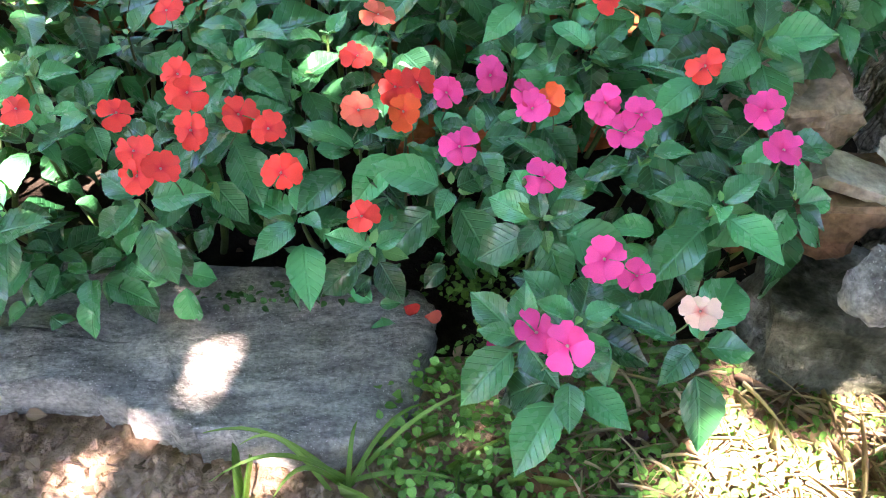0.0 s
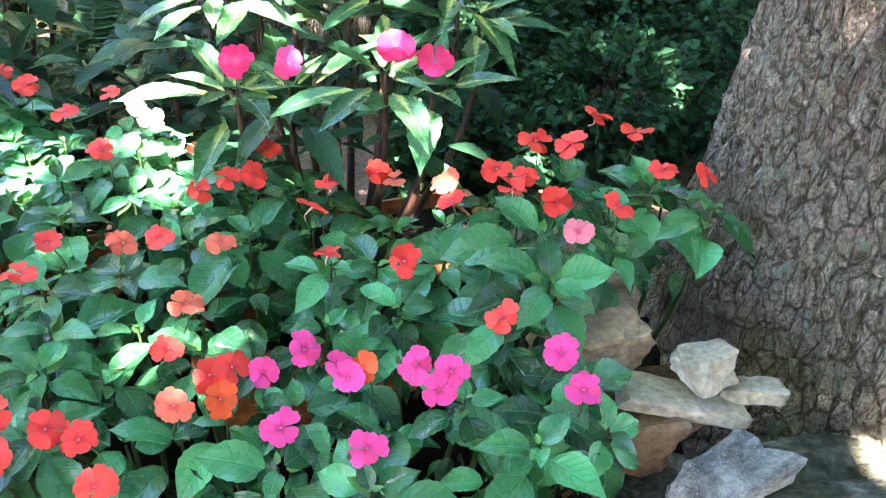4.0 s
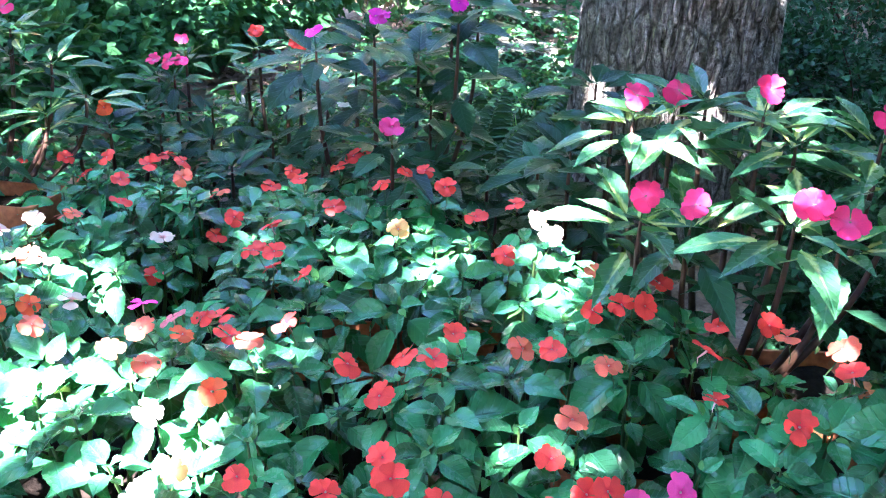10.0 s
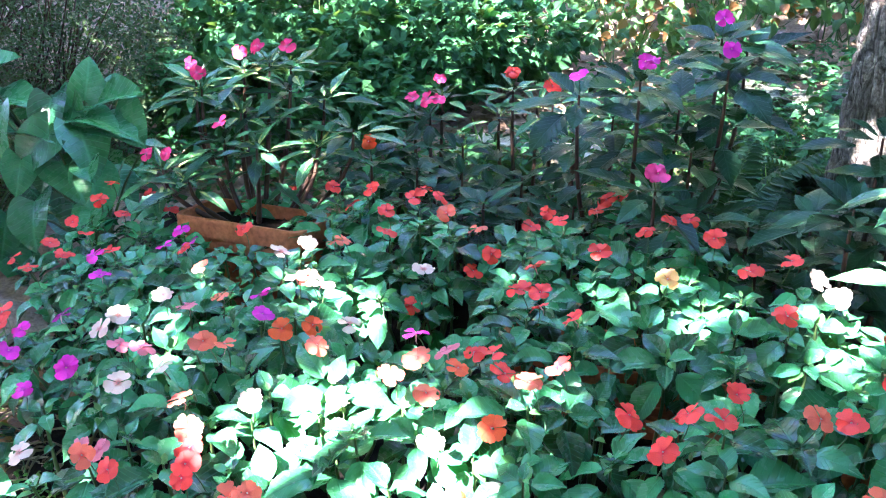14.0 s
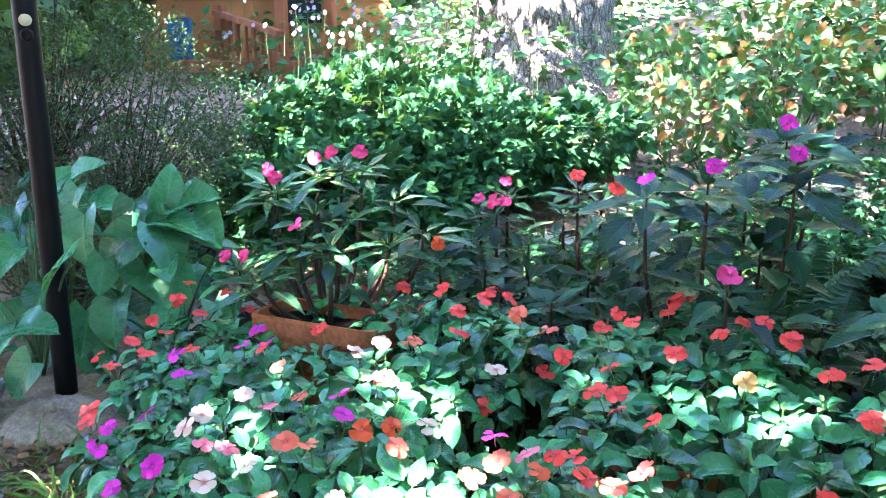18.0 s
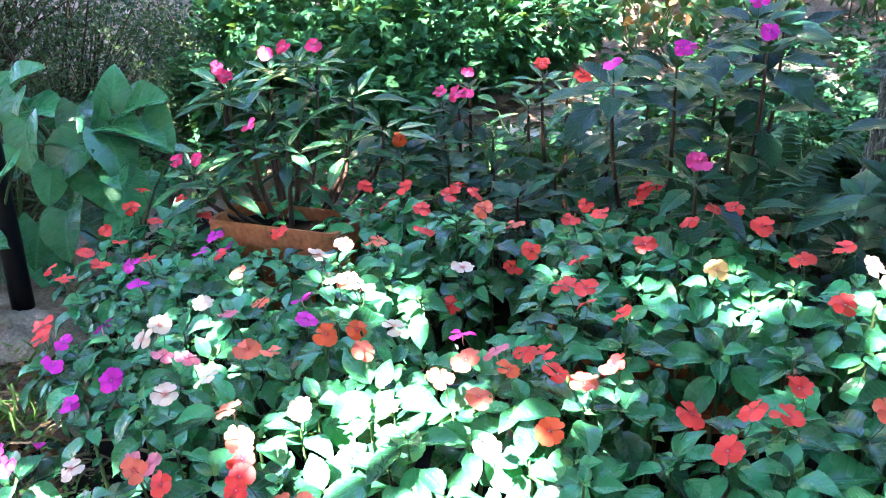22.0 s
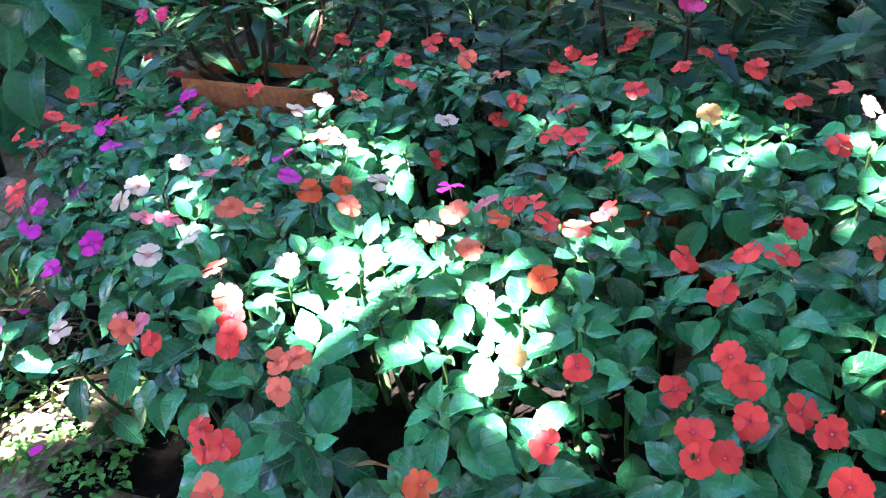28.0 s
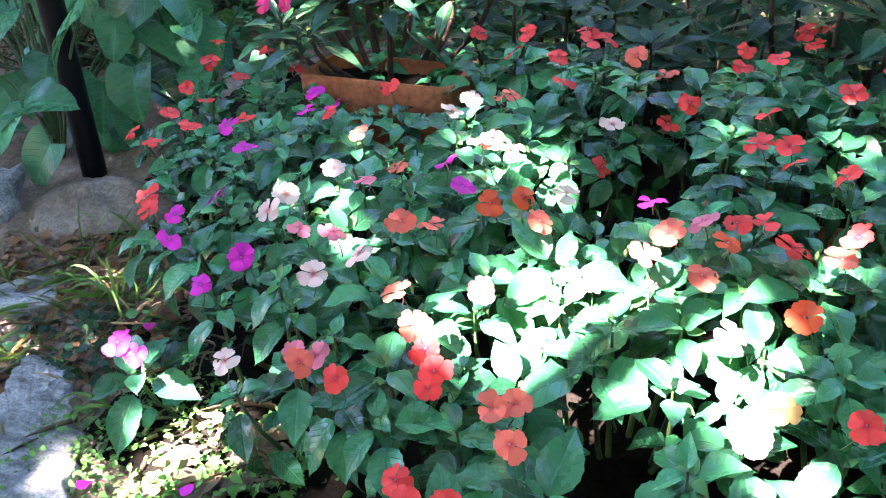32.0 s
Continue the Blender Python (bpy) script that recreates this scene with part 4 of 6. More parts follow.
def impatiens_bed():
    rng = random.Random(5)
    nrng = np.random.default_rng(5)
    shoots = [[] for _ in PLANTS]
    step = 0.103
    for gx in np.arange(-2.05, 1.35, step):
        for gy in np.arange(0.55, 2.75, step):
            x, y = gx + rng.uniform(-0.035, 0.035), gy + rng.uniform(-0.035, 0.035)
            z, near, lean = top(x, y)
            inner = -0.3 < x < 0.6 and 1.22 < y < 1.8 and near < 0.3 and rng.random() > 0.1
            if not inner and (near > (0.095 if y < 0.84 else 0.135 if y < 1.7 else 0.20 if -1.2 < x < -0.6 else 0.16) or rng.random() < 0.08 or (x < -0.85 and y < 1.35 and (near > 0.085 or lean[0] > 0.03)) or (y < 0.86 and lean[1] > 0.045) or (near > 0.06 and (lean[1] > 0.055 or np.hypot(*lean) > 0.075)) or (x < 0.42 and y < 1.0 and x > -0.45 and near > 0.055) or (x + 0.5) ** 2 + (y - 1.83) ** 2 < 0.115 ** 2 or (x - 0.62) ** 2 + (y - 1.10) ** 2 < 0.07 ** 2 or (x - 1.60) ** 2 + (y - 1.27) ** 2 < 0.36 ** 2):
                continue
            k = int(np.argmin(((CENTRES - (x, y)) ** 2).sum(1)))
            shoots[k].append((x, y, z, near, lean))
    for x, y, z in ALL_FLOWERS:
        k = int(np.argmin(((CENTRES - (x, y)) ** 2).sum(1)))
        if all((a - x) ** 2 + (b - y) ** 2 > 0.062 ** 2 for a, b, _, _, _ in shoots[k]):
            q = (x + rng.uniform(-0.015, 0.015), y + 0.015)
            shoots[k].append((*q, z - 0.01, 0.02, top(*q)[2] * 0.5))
    for k, ((cx, cy), colours, blooms) in enumerate(PLANTS):
        words = sorted(set(colours), key=lambda c: -colours.count(c))[:2]
        back = cy + 0.05 if cy > 1.15 else max(cy + 0.18, 1.0)
        base = (cx, back, height(cx, back))
        bushy = thing("impatiens", base, "bushy green impatiens covered in " + " and ".join(PETAL_WORDS[w] for w in words) + " flowers", "flower", "impatiens in the bed")
        leaves, stems, fresh = [], [], []
        foot = Vector(base) - Vector((0, 0, 0.03))
        for x, y, z, near, lean in shoots[k]:
            edge = min(1.0, float(np.hypot(*lean)) / 0.10)
            tip = Vector((x, y, z - 0.024 - (0.05 if y > 0.86 else 0.03) * rng.random() - 0.05 * edge * rng.random()))
            axis_dir = (-lean[0] * 3.0 + rng.uniform(-0.3, 0.3), -lean[1] * 3.0 - 0.30 + rng.uniform(-0.3, 0.3), 1)
            whorl(rng, tip, axis_dir, rng.randint(6, 9), rng.uniform(0.070, 0.100), leaves)
            whorl(rng, tip + Vector((0, 0, 0.004)), axis_dir, rng.randint(2, 4), 0.032, fresh, -0.3, 0.20)
            for drop in () if y < 0.86 else (0.08, 0.15) if edge > 0.5 and y > 0.9 and rng.random() < 0.6 else (0.085,):
                low = tip - Vector((-lean[0] * 0.4, -lean[1] * 0.4, drop))
                if low.z > height(x, y) + 0.05:
                    whorl(rng, low, axis_dir, rng.randint(3, 4), rng.uniform(0.060, 0.084), leaves, 0.35, -0.35)
            root = foot.lerp(Vector((x, max(y, base[1] - 0.02), foot.z)), 0.7)
            stems.append((bend(root, tip, 0, 5, ((x - cx) * 0.12, (y - cy) * 0.12, 0)), [0.0065, 0.0055, 0.0045, 0.0035, 0.002], 6))
        order = sorted(range(len(leaves)), key=lambda i: leaves[i][0].y - leaves[i][0].z * 1.4)
        single = set(order[:min(100, len(order) // 2)])
        for i in single:
            b, d, u, s = leaves[i]
            me = rng.choice(NEAR_LEAF)
            ob = part("leaf", me, LEAF, bushy)
            ob.matrix_basis = Matrix.Translation(b) @ frame_of(d, u) @ Matrix.Scale(s / 0.079, 4)
        rest = [leaves[i] for i in range(len(leaves)) if i not in single]
        b, d, u, s = (np.array([list(q[j]) if j < 3 else q[3] for q in rest]) for j in range(4))
        foliage("foliage", nrng, NEAR, b, d, u, s, s * nrng.uniform(0.27, 0.35, len(s)), LEAF, bushy)
        b, d, u, s = (np.array([list(q[j]) if j < 3 else q[3] for q in fresh]) for j in range(4))
        foliage("young_foliage", nrng, PLAIN, b, d, u, s, s * 0.28, YOUNG, bushy, "bright green young leaves")
        for st in stems:
            part("stem", tubes([st]), STEM, bushy)
        for (x, y, z), c in zip(blooms, colours):
            p = Vector((x, y, z)) + (Vector((0, 0.1, 1.2)) - Vector((x, y, z))).normalized() * 0.025
            facing = (rng.uniform(-0.45, 0.45), (-0.62 if y < 1.2 else -0.22) + rng.uniform(-0.4, 0.35), 0.75)
            flower(rng, p, facing, c, bushy, rng.uniform(0.84, 1.03) if y < 1.25 else rng.uniform(0.86, 1.06))
            stalk = (bend(p - Vector((rng.uniform(-0.02, 0.02), -0.02, 0.06)), p - Vector((0, -0.003, 0.003)), 0, 4, (0.004, 0, 0)), [0.0012, 0.0011, 0.001, 0.001], 4)
            part("flower_stalk", tubes([stalk]), STEM, bushy)
            if rng.random() < 0.5:
                q = p + Vector((rng.uniform(-0.04, 0.04), rng.uniform(0, 0.03), -0.015))
                part("bud", tubes([([q, q + Vector((0, -0.004, 0.006)), q + Vector((0, -0.006, 0.013)), q + Vector((0, -0.006, 0.018))], [0.001, 0.003, 0.0035, 0.0006], 5)]), STEM, bushy)


impatiens_bed()


def bed_soil_shade():
    """Soil under the plants with the shade of leaf gaps in its colour, a little above the bare ground."""
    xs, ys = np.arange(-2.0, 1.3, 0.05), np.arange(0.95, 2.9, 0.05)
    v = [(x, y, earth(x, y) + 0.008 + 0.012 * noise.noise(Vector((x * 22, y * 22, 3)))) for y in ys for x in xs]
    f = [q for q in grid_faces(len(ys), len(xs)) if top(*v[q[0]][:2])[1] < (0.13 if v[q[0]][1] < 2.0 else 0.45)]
    ob = new("bed_soil_shade", to_mesh("bed_soil_shade", v, f))
    ob.data.materials.append(SOIL_AND_SHADE)
    tagged(ob, "soil under the flowers, blackened to stand for the shade between leaves", "soil", "", "structure")


bed_soil_shade()


def seedling(place, tips, seed, label):
    """Small impatiens with a few leafy shoots and no flowers."""
    rng = random.Random(seed)
    plant = thing("impatiens", place, label, "flower", "impatiens in the bed")
    for x, y, z in tips:
        leaves = []
        whorl(rng, (x, y, z), (rng.uniform(-0.2, 0.2), -0.3, 1), 9, 0.072, leaves)
        part("stem", tubes([(bend(place, (x, y, z), 0, 4), [0.005, 0.004, 0.003, 0.002], 6)]), STEM, plant)
        for b, d, u, s in leaves:
            ob = part("leaf", rng.choice(NEAR_LEAF), LEAF, plant)
            ob.matrix_basis = Matrix.Translation(b) @ frame_of(d, u) @ Matrix.Scale(s / 0.079, 4)
    return plant


seedling((-0.13, 1.12, 0.10), [(-0.12, 1.01, 0.20), (-0.17, 1.04, 0.215), (-0.07, 1.03, 0.21)], 31, "young leafy impatiens without flowers, leaning over the slab")


# ---- potted New Guinea impatiens ----
def trough(place, length, depth, tall, turn, label):
    """Ribbed terracotta trough with a rolled rim and soil in it."""
    t = thing("planter", place, label, "planter", "terracotta planters")
    bm = bmesh.new()
    prof = [(0.0, 0.86), (0.02, 0.87), (0.22, 0.89), (0.24, 0.925), (0.36, 0.93), (0.38, 0.90), (0.44, 0.905), (0.46, 0.945), (0.56, 0.95), (0.58, 0.92), (0.64, 0.925), (0.66, 0.965), (0.74, 0.97), (0.76, 0.945), (0.79, 0.95), (0.80, 1.05), (0.97, 1.06), (1.0, 1.045), (1.0, 0.97), (0.80, 0.93), (0.10, 0.80)]
    loops = []
    for h, s in prof:
        a, b = length / 2 * s if s < 1 else length / 2 + (s - 1) * depth, depth / 2 * s
        r = 0.025
        ring = []
        for sx, sy, a0 in ((1, 1, 0), (-1, 1, 90), (-1, -1, 180), (1, -1, 270)):
            for k in range(4):
                an = radians(a0 + 30 * k)
                ring.append(bm.verts.new((sx * (a - r) + r * math.cos(an), sy * (b - r) + r * math.sin(an), h * tall)))
        loops.append(ring)
    for p, q in zip(loops, loops[1:]):
        for i in range(len(p)):
            bm.faces.new((p[i], p[(i + 1) % len(p)], q[(i + 1) % len(p)], q[i]))
    bm.faces.new(loops[0][::-1])
    bmesh.ops.transform(bm, matrix=pose(*place, 0, 0, turn), verts=bm.verts[:])
    part("pot", bm, CLAY, t)
    rows = [((i / 15 - 0.5) * length * 0.95, (j / 7 - 0.5) * depth * 0.93) for j in range(8) for i in range(16)]
    v = [pose(*place, 0, 0, turn) @ Vector((x, y, tall * 0.86 + 0.012 * noise.noise(Vector((x * 30, y * 30, place[0]))))) for x, y in rows]
    part("potting_soil_and_shade", to_mesh("potting_soil_and_shade", v, grid_faces(8, 16)), SOIL_AND_SHADE, t, "dark crumbly potting soil")
    return t


def tall_impatiens(place, shoots, label, mat, key, seed, length=0.155, wide=0.150, pale=0.9, stem_mat=None):
    """Upright shoots with whorls of long leaves; shoots: (x, y, z, flowers)."""
    rng, nrng = random.Random(seed), np.random.default_rng(seed)
    plant = thing("tall_impatiens", place, label, "flower", "tall potted impatiens")
    groups = []
    for x, y, z, n in shoots:
        tip = Vector((x, y, z - 0.045))
        foot = Vector(place) + Vector(((x - place[0]) * 0.35, (y - place[1]) * 0.35, 0))
        path = bend(foot, tip, 0, 7, ((x - place[0]) * 0.22, (y - place[1]) * 0.15, 0))
        part("stem", tubes([(path, [0.009, 0.0085, 0.008, 0.007, 0.006, 0.005, 0.003], 7)]), stem_mat or RED_STEM, plant)
        leaves = []
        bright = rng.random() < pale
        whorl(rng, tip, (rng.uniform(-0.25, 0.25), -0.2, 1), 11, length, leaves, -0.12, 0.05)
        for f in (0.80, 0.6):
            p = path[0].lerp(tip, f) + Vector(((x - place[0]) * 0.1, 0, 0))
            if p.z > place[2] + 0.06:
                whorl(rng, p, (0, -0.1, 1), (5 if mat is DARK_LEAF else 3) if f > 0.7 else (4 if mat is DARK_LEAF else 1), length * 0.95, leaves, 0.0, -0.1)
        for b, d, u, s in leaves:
            # leaves lower than the tip whorl take the much darker leaf tone
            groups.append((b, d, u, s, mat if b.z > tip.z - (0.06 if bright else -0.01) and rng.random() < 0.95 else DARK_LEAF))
        for i in range(n):
            a = rng.uniform(-2.6, -0.5)
            p = Vector((x, y, z)) + (Vector((0.045 * math.cos(a), 0.045 * math.sin(a), 0.012)) if n > 1 else Vector((0, -0.02, 0.01)))
            flower(rng, p, (rng.uniform(-0.4, 0.4), -0.65 + rng.uniform(-0.3, 0.3), 0.65), key, plant, rng.uniform(1.1, 1.3) if mat is VARIEGATED and key == "h" and place[0] > 0 else rng.uniform(0.85, 1.1))
            part("flower_stalk", tubes([(bend(p + Vector((0, 0.004, -0.004)), tip, 0, 4), [0.0012] * 4, 4)]), STEM, plant)
    groups = [g for g in groups if g[3] > 0.02]
    meshes = {}
    for m in {mat.name: mat, DARK_LEAF.name: DARK_LEAF}.values():
        meshes[m.name] = [unit_leaf(LONG, k, 0.125, 0.125 * wide * w) for k, w in ((0, 1.0), (1, 1.12), (2, 0.9))]
        for me in meshes[m.name]:
            me.materials.append(m)
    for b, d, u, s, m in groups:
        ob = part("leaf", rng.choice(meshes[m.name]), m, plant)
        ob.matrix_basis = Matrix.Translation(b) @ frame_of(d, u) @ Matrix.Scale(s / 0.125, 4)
    return plant


def on(x, y):
    return (x, y, height(x, y))


trough(on(0.62, 1.68), 0.62, 0.22, 0.22, 4, "orange terracotta trough half hidden by foliage")
tall_impatiens((0.62, 1.66, 0.28), [(0.68, 1.53, 0.75, 2), (0.52, 1.60, 0.71, 1), (0.77, 1.55, 0.71, 1), (0.43, 1.60, 0.72, 1), (0.87, 1.72, 0.86, 1), (0.42, 1.79, 0.86, 1), (0.50, 1.81, 0.87, 1), (0.66, 1.76, 0.89, 1), (0.63, 1.78, 0.79, 0), (0.92, 1.73, 0.79, 0), (0.57, 1.86, 0.89, 0), (0.73, 1.76, 0.84, 0)],
               "tall variegated New Guinea impatiens with hot pink flowers in a trough", VARIEGATED, "h", 21)
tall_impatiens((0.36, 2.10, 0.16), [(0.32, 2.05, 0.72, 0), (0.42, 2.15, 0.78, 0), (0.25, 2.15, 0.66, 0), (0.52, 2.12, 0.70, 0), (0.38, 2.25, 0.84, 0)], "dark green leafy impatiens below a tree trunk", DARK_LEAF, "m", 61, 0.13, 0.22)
trough(on(0.58, 1.44), 0.56, 0.16, 0.2, 2, "orange terracotta trough under red impatiens")
trough(on(-0.12, 1.95), 0.60, 0.2, 0.2, 2, "orange terracotta trough under coral impatiens")
trough(on(-1.28, 2.23), 0.42, 0.19, 0.29, -3, "ribbed orange terracotta trough with a rolled rim")
tall_impatiens((-1.30, 2.28, 0.36), [(-1.40, 2.28, 0.67, 1), (-1.57, 2.20, 0.58, 2), (-1.56, 2.42, 0.79, 1), (-1.60, 2.45, 0.81, 1), (-1.45, 2.50, 0.85, 1), (-1.37, 2.52, 0.87, 2), (-1.31, 2.55, 0.87, 1), (-1.29, 2.28, 0.66, 0), (-1.29, 2.50, 0.80, 0), (-1.17, 2.50, 0.78, 0), (-1.41, 2.40, 0.73, 0), (-1.48, 2.20, 0.56, 0), (-1.14, 2.38, 0.66, 0), (-1.05, 2.45, 0.70, 0)],
               "tall variegated New Guinea impatiens with pink flowers in a trough", VARIEGATED, "h", 22, 0.135, 0.14, pale=0.9)
tall_impatiens((-0.12, 2.24, 0.20), [(-0.11, 2.13, 0.69, 2), (-0.02, 2.18, 0.62, 0)], "variegated New Guinea impatiens shoot with pink flowers", VARIEGATED, "p", 23)
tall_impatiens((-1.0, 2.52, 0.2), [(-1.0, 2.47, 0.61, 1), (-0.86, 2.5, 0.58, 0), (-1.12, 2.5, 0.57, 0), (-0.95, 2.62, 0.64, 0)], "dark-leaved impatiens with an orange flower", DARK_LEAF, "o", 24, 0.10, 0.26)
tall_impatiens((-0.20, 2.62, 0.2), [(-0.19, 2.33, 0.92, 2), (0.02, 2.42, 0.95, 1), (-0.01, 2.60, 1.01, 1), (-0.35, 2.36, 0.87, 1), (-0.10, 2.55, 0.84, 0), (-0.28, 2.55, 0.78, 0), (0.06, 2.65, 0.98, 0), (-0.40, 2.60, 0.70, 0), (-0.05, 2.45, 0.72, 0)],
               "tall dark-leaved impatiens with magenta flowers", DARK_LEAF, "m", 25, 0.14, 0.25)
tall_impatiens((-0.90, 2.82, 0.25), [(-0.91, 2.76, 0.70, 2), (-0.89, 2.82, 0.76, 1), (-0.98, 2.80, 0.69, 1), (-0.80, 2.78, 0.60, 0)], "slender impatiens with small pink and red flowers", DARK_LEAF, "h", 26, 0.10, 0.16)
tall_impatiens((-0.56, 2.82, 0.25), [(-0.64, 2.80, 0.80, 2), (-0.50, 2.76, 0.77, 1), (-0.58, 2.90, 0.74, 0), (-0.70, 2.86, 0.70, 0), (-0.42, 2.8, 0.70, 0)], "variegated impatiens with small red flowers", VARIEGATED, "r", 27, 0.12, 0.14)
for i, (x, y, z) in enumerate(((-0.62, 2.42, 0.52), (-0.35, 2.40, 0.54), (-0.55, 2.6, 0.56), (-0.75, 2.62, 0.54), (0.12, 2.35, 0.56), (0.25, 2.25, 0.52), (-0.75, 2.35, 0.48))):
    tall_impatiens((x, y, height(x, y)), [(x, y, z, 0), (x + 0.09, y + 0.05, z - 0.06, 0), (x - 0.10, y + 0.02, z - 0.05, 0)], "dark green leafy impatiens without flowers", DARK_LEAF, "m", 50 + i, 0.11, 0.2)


# ---- post and hosta ----
post = thing("post", (-2.18, 2.045, 0.05), "black metal garden post with a cream knob, rising beside hostas", "post")
v, f = tube([(-2.18, 2.045, 0.02), (-2.18, 2.045, 0.6), (-2.18, 2.045, 1.2), (-2.18, 2.045, 2.2)], [0.036] * 4, 28)
part("pole", to_mesh("pole", v, f), BLACK, post)
v, f = tube([(-2.160, 2.024, 1.252), (-2.154, 2.018, 1.252), (-2.150, 2.014, 1.252)], [0.017, 0.020, 0.014], 18)
part("socket", to_mesh("socket", v, f), BLACK, post, "dark recess under the knob")
bm = bmesh.new()
bmesh.ops.create_uvsphere(bm, u_segments=16, v_segments=10, radius=0.019, matrix=Matrix.Translation((-2.160, 2.024, 1.296)))
part("knob", bm, CREAM, post, "round cream knob")


def hosta(place, seed, count, size, label, spread_r=0.28, tall=0.42):
    rng = random.Random(seed)
    plant = thing("hosta", place, label, "hosta", "hostas by the post")
    meshes = [unit_leaf(HEART, k, 0.2, 0.2 * 0.44) for k in range(3)]
    for me in meshes:
        me.materials.append(HOSTA_LEAF)
    for i in range(count):
        a = rng.uniform(0, 6.28) if i % 3 else rng.uniform(-2.9, -0.3)
        f = rng.random() if i % 2 else rng.uniform(0.75, 1.1)
        r = spread_r * (0.35 + 0.65 * f)
        z = tall * (1.12 - 0.84 * f) + rng.uniform(-0.05, 0.06)
        tip = Vector(place) + Vector((math.cos(a) * r, math.sin(a) * r, z))
        if tip.y < 2.12 and abs(tip.x + 2.18) < 0.13 and tip.z < 0.45:
            continue
        part("leaf_stalk", tubes([(bend(place, tip, 0.05, 5), [0.006, 0.005, 0.0045, 0.004, 0.003], 6)]), STEM, plant)
        out = Vector((math.cos(a), math.sin(a), 0))
        d = out * (0.75 + 0.3 * f) + Vector((rng.uniform(-0.25, 0.25), rng.uniform(-0.3, 0.1), 0.75 - 1.55 * f + rng.uniform(-0.2, 0.2)))
        ob = part("leaf", rng.choice(meshes), HOSTA_LEAF, plant)
        ob.matrix_basis = Matrix.Translation(tip) @ frame_of(d, out * (0.9 * f - 0.25) + Vector((rng.uniform(-0.2, 0.2), -0.35, 0.75))) @ Matrix.Scale(size / 0.2 * rng.uniform(0.8, 1.25), 4)
    return plant


def broad_leaves(label, foot, blades):
    """A hosta's big outer leaves, each from where its stalk ends to its tip."""
    rng = random.Random(len(blades))
    clump = thing("hosta", foot, label, "hosta", "hostas by the post")
    meshes = [unit_leaf(HEART, k, 0.2, 0.2 * 0.45) for k in range(3)]
    for me in meshes:
        me.materials.append(HOSTA_LEAF)
    for x, y, z, x2, y2, z2 in blades:
        base, along = Vector((x, y, z)), Vector((x2 - x, y2 - y, z2 - z))
        size = max(0.12, min(0.19, along.length * 1.12))
        part("leaf_stalk", tubes([(bend(foot, base, 0.05, 5), [0.006, 0.005, 0.0045, 0.004, 0.003], 6)]), STEM, clump)
        ob = part("leaf", rng.choice(meshes), HOSTA_LEAF, clump)
        face = Vector((rng.uniform(-0.35, 0.65), rng.uniform(-0.6, -0.1), 0.8))
        ob.matrix_basis = Matrix.Translation(base) @ frame_of(along, face) @ Matrix.Scale(size / 0.2, 4)
    return clump


broad_leaves("large hosta with broad drooping heart-shaped blue-green leaves", (-1.98, 2.36, height(-1.98, 2.36)),
             ((-2.39, 2.42, 0.65, -2.04, 2.36, 0.73), (-2.36, 2.36, 0.72, -2.37, 2.28, 0.61), (-2.49, 2.46, 0.70, -2.32, 2.46, 0.83), (-2.28, 2.30, 0.64, -2.26, 2.22, 0.46),
              (-2.04, 2.26, 0.59, -2.20, 2.18, 0.47), (-2.18, 2.30, 0.56, -1.97, 2.24, 0.60), (-2.13, 2.22, 0.51, -2.12, 2.17, 0.41), (-2.05, 2.30, 0.49, -1.88, 2.20, 0.42),
              (-2.12, 2.24, 0.36, -2.04, 2.10, 0.28), (-2.25, 2.24, 0.30, -2.21, 2.16, 0.19), (-2.05, 2.40, 0.63, -2.10, 2.42, 0.72), (-2.06, 2.40, 0.61, -1.78, 2.34, 0.71),
              (-2.04, 2.44, 0.67, -2.01, 2.46, 0.79), (-2.00, 2.46, 0.66, -1.82, 2.44, 0.73), (-2.07, 2.42, 0.66, -2.15, 2.32, 0.61), (-1.99, 2.42, 0.60, -1.73, 2.36, 0.63),
              (-1.99, 2.34, 0.60, -1.87, 2.26, 0.52), (-1.96, 2.34, 0.45, -1.88, 2.26, 0.34), (-2.14, 2.40, 0.68, -2.10, 2.30, 0.58), (-1.94, 2.46, 0.63, -1.77, 2.38, 0.56),
              (-2.12, 2.34, 0.51, -2.13, 2.28, 0.39), (-2.02, 2.30, 0.35, -1.93, 2.22, 0.27)))
broad_leaves("large hosta with broad heart-shaped green leaves around a post", (-2.36, 2.12, height(-2.36, 2.12)),
             ((-2.03, 1.98, 0.59, -2.18, 1.90, 0.47), (-2.29, 1.96, 0.32, -2.00, 1.93, 0.43), (-2.26, 1.99, 0.20, -2.33, 1.93, 0.09), (-2.57, 2.30, 0.58, -2.66, 2.25, 0.64),
              (-2.54, 2.30, 0.67, -2.57, 2.22, 0.57), (-2.52, 2.20, 0.51, -2.56, 2.10, 0.42), (-2.61, 2.20, 0.31, -2.63, 2.08, 0.17), (-2.36, 2.26, 0.57, -2.39, 2.20, 0.48),
              (-2.69, 2.30, 0.53, -2.76, 2.20, 0.48), (-2.42, 2.20, 0.16, -2.43, 2.14, 0.05), (-2.68, 2.20, 0.10, -2.60, 2.08, -0.04), (-2.67, 2.45, 0.72, -2.78, 2.42, 0.68),
              (-2.62, 2.45, 0.66, -2.54, 2.46, 0.77)))
hosta((-2.02, 2.44, height(-2.02, 2.44)), 1, 9, 0.12, "hosta with many green leaves behind broader ones", 0.26, 0.46)
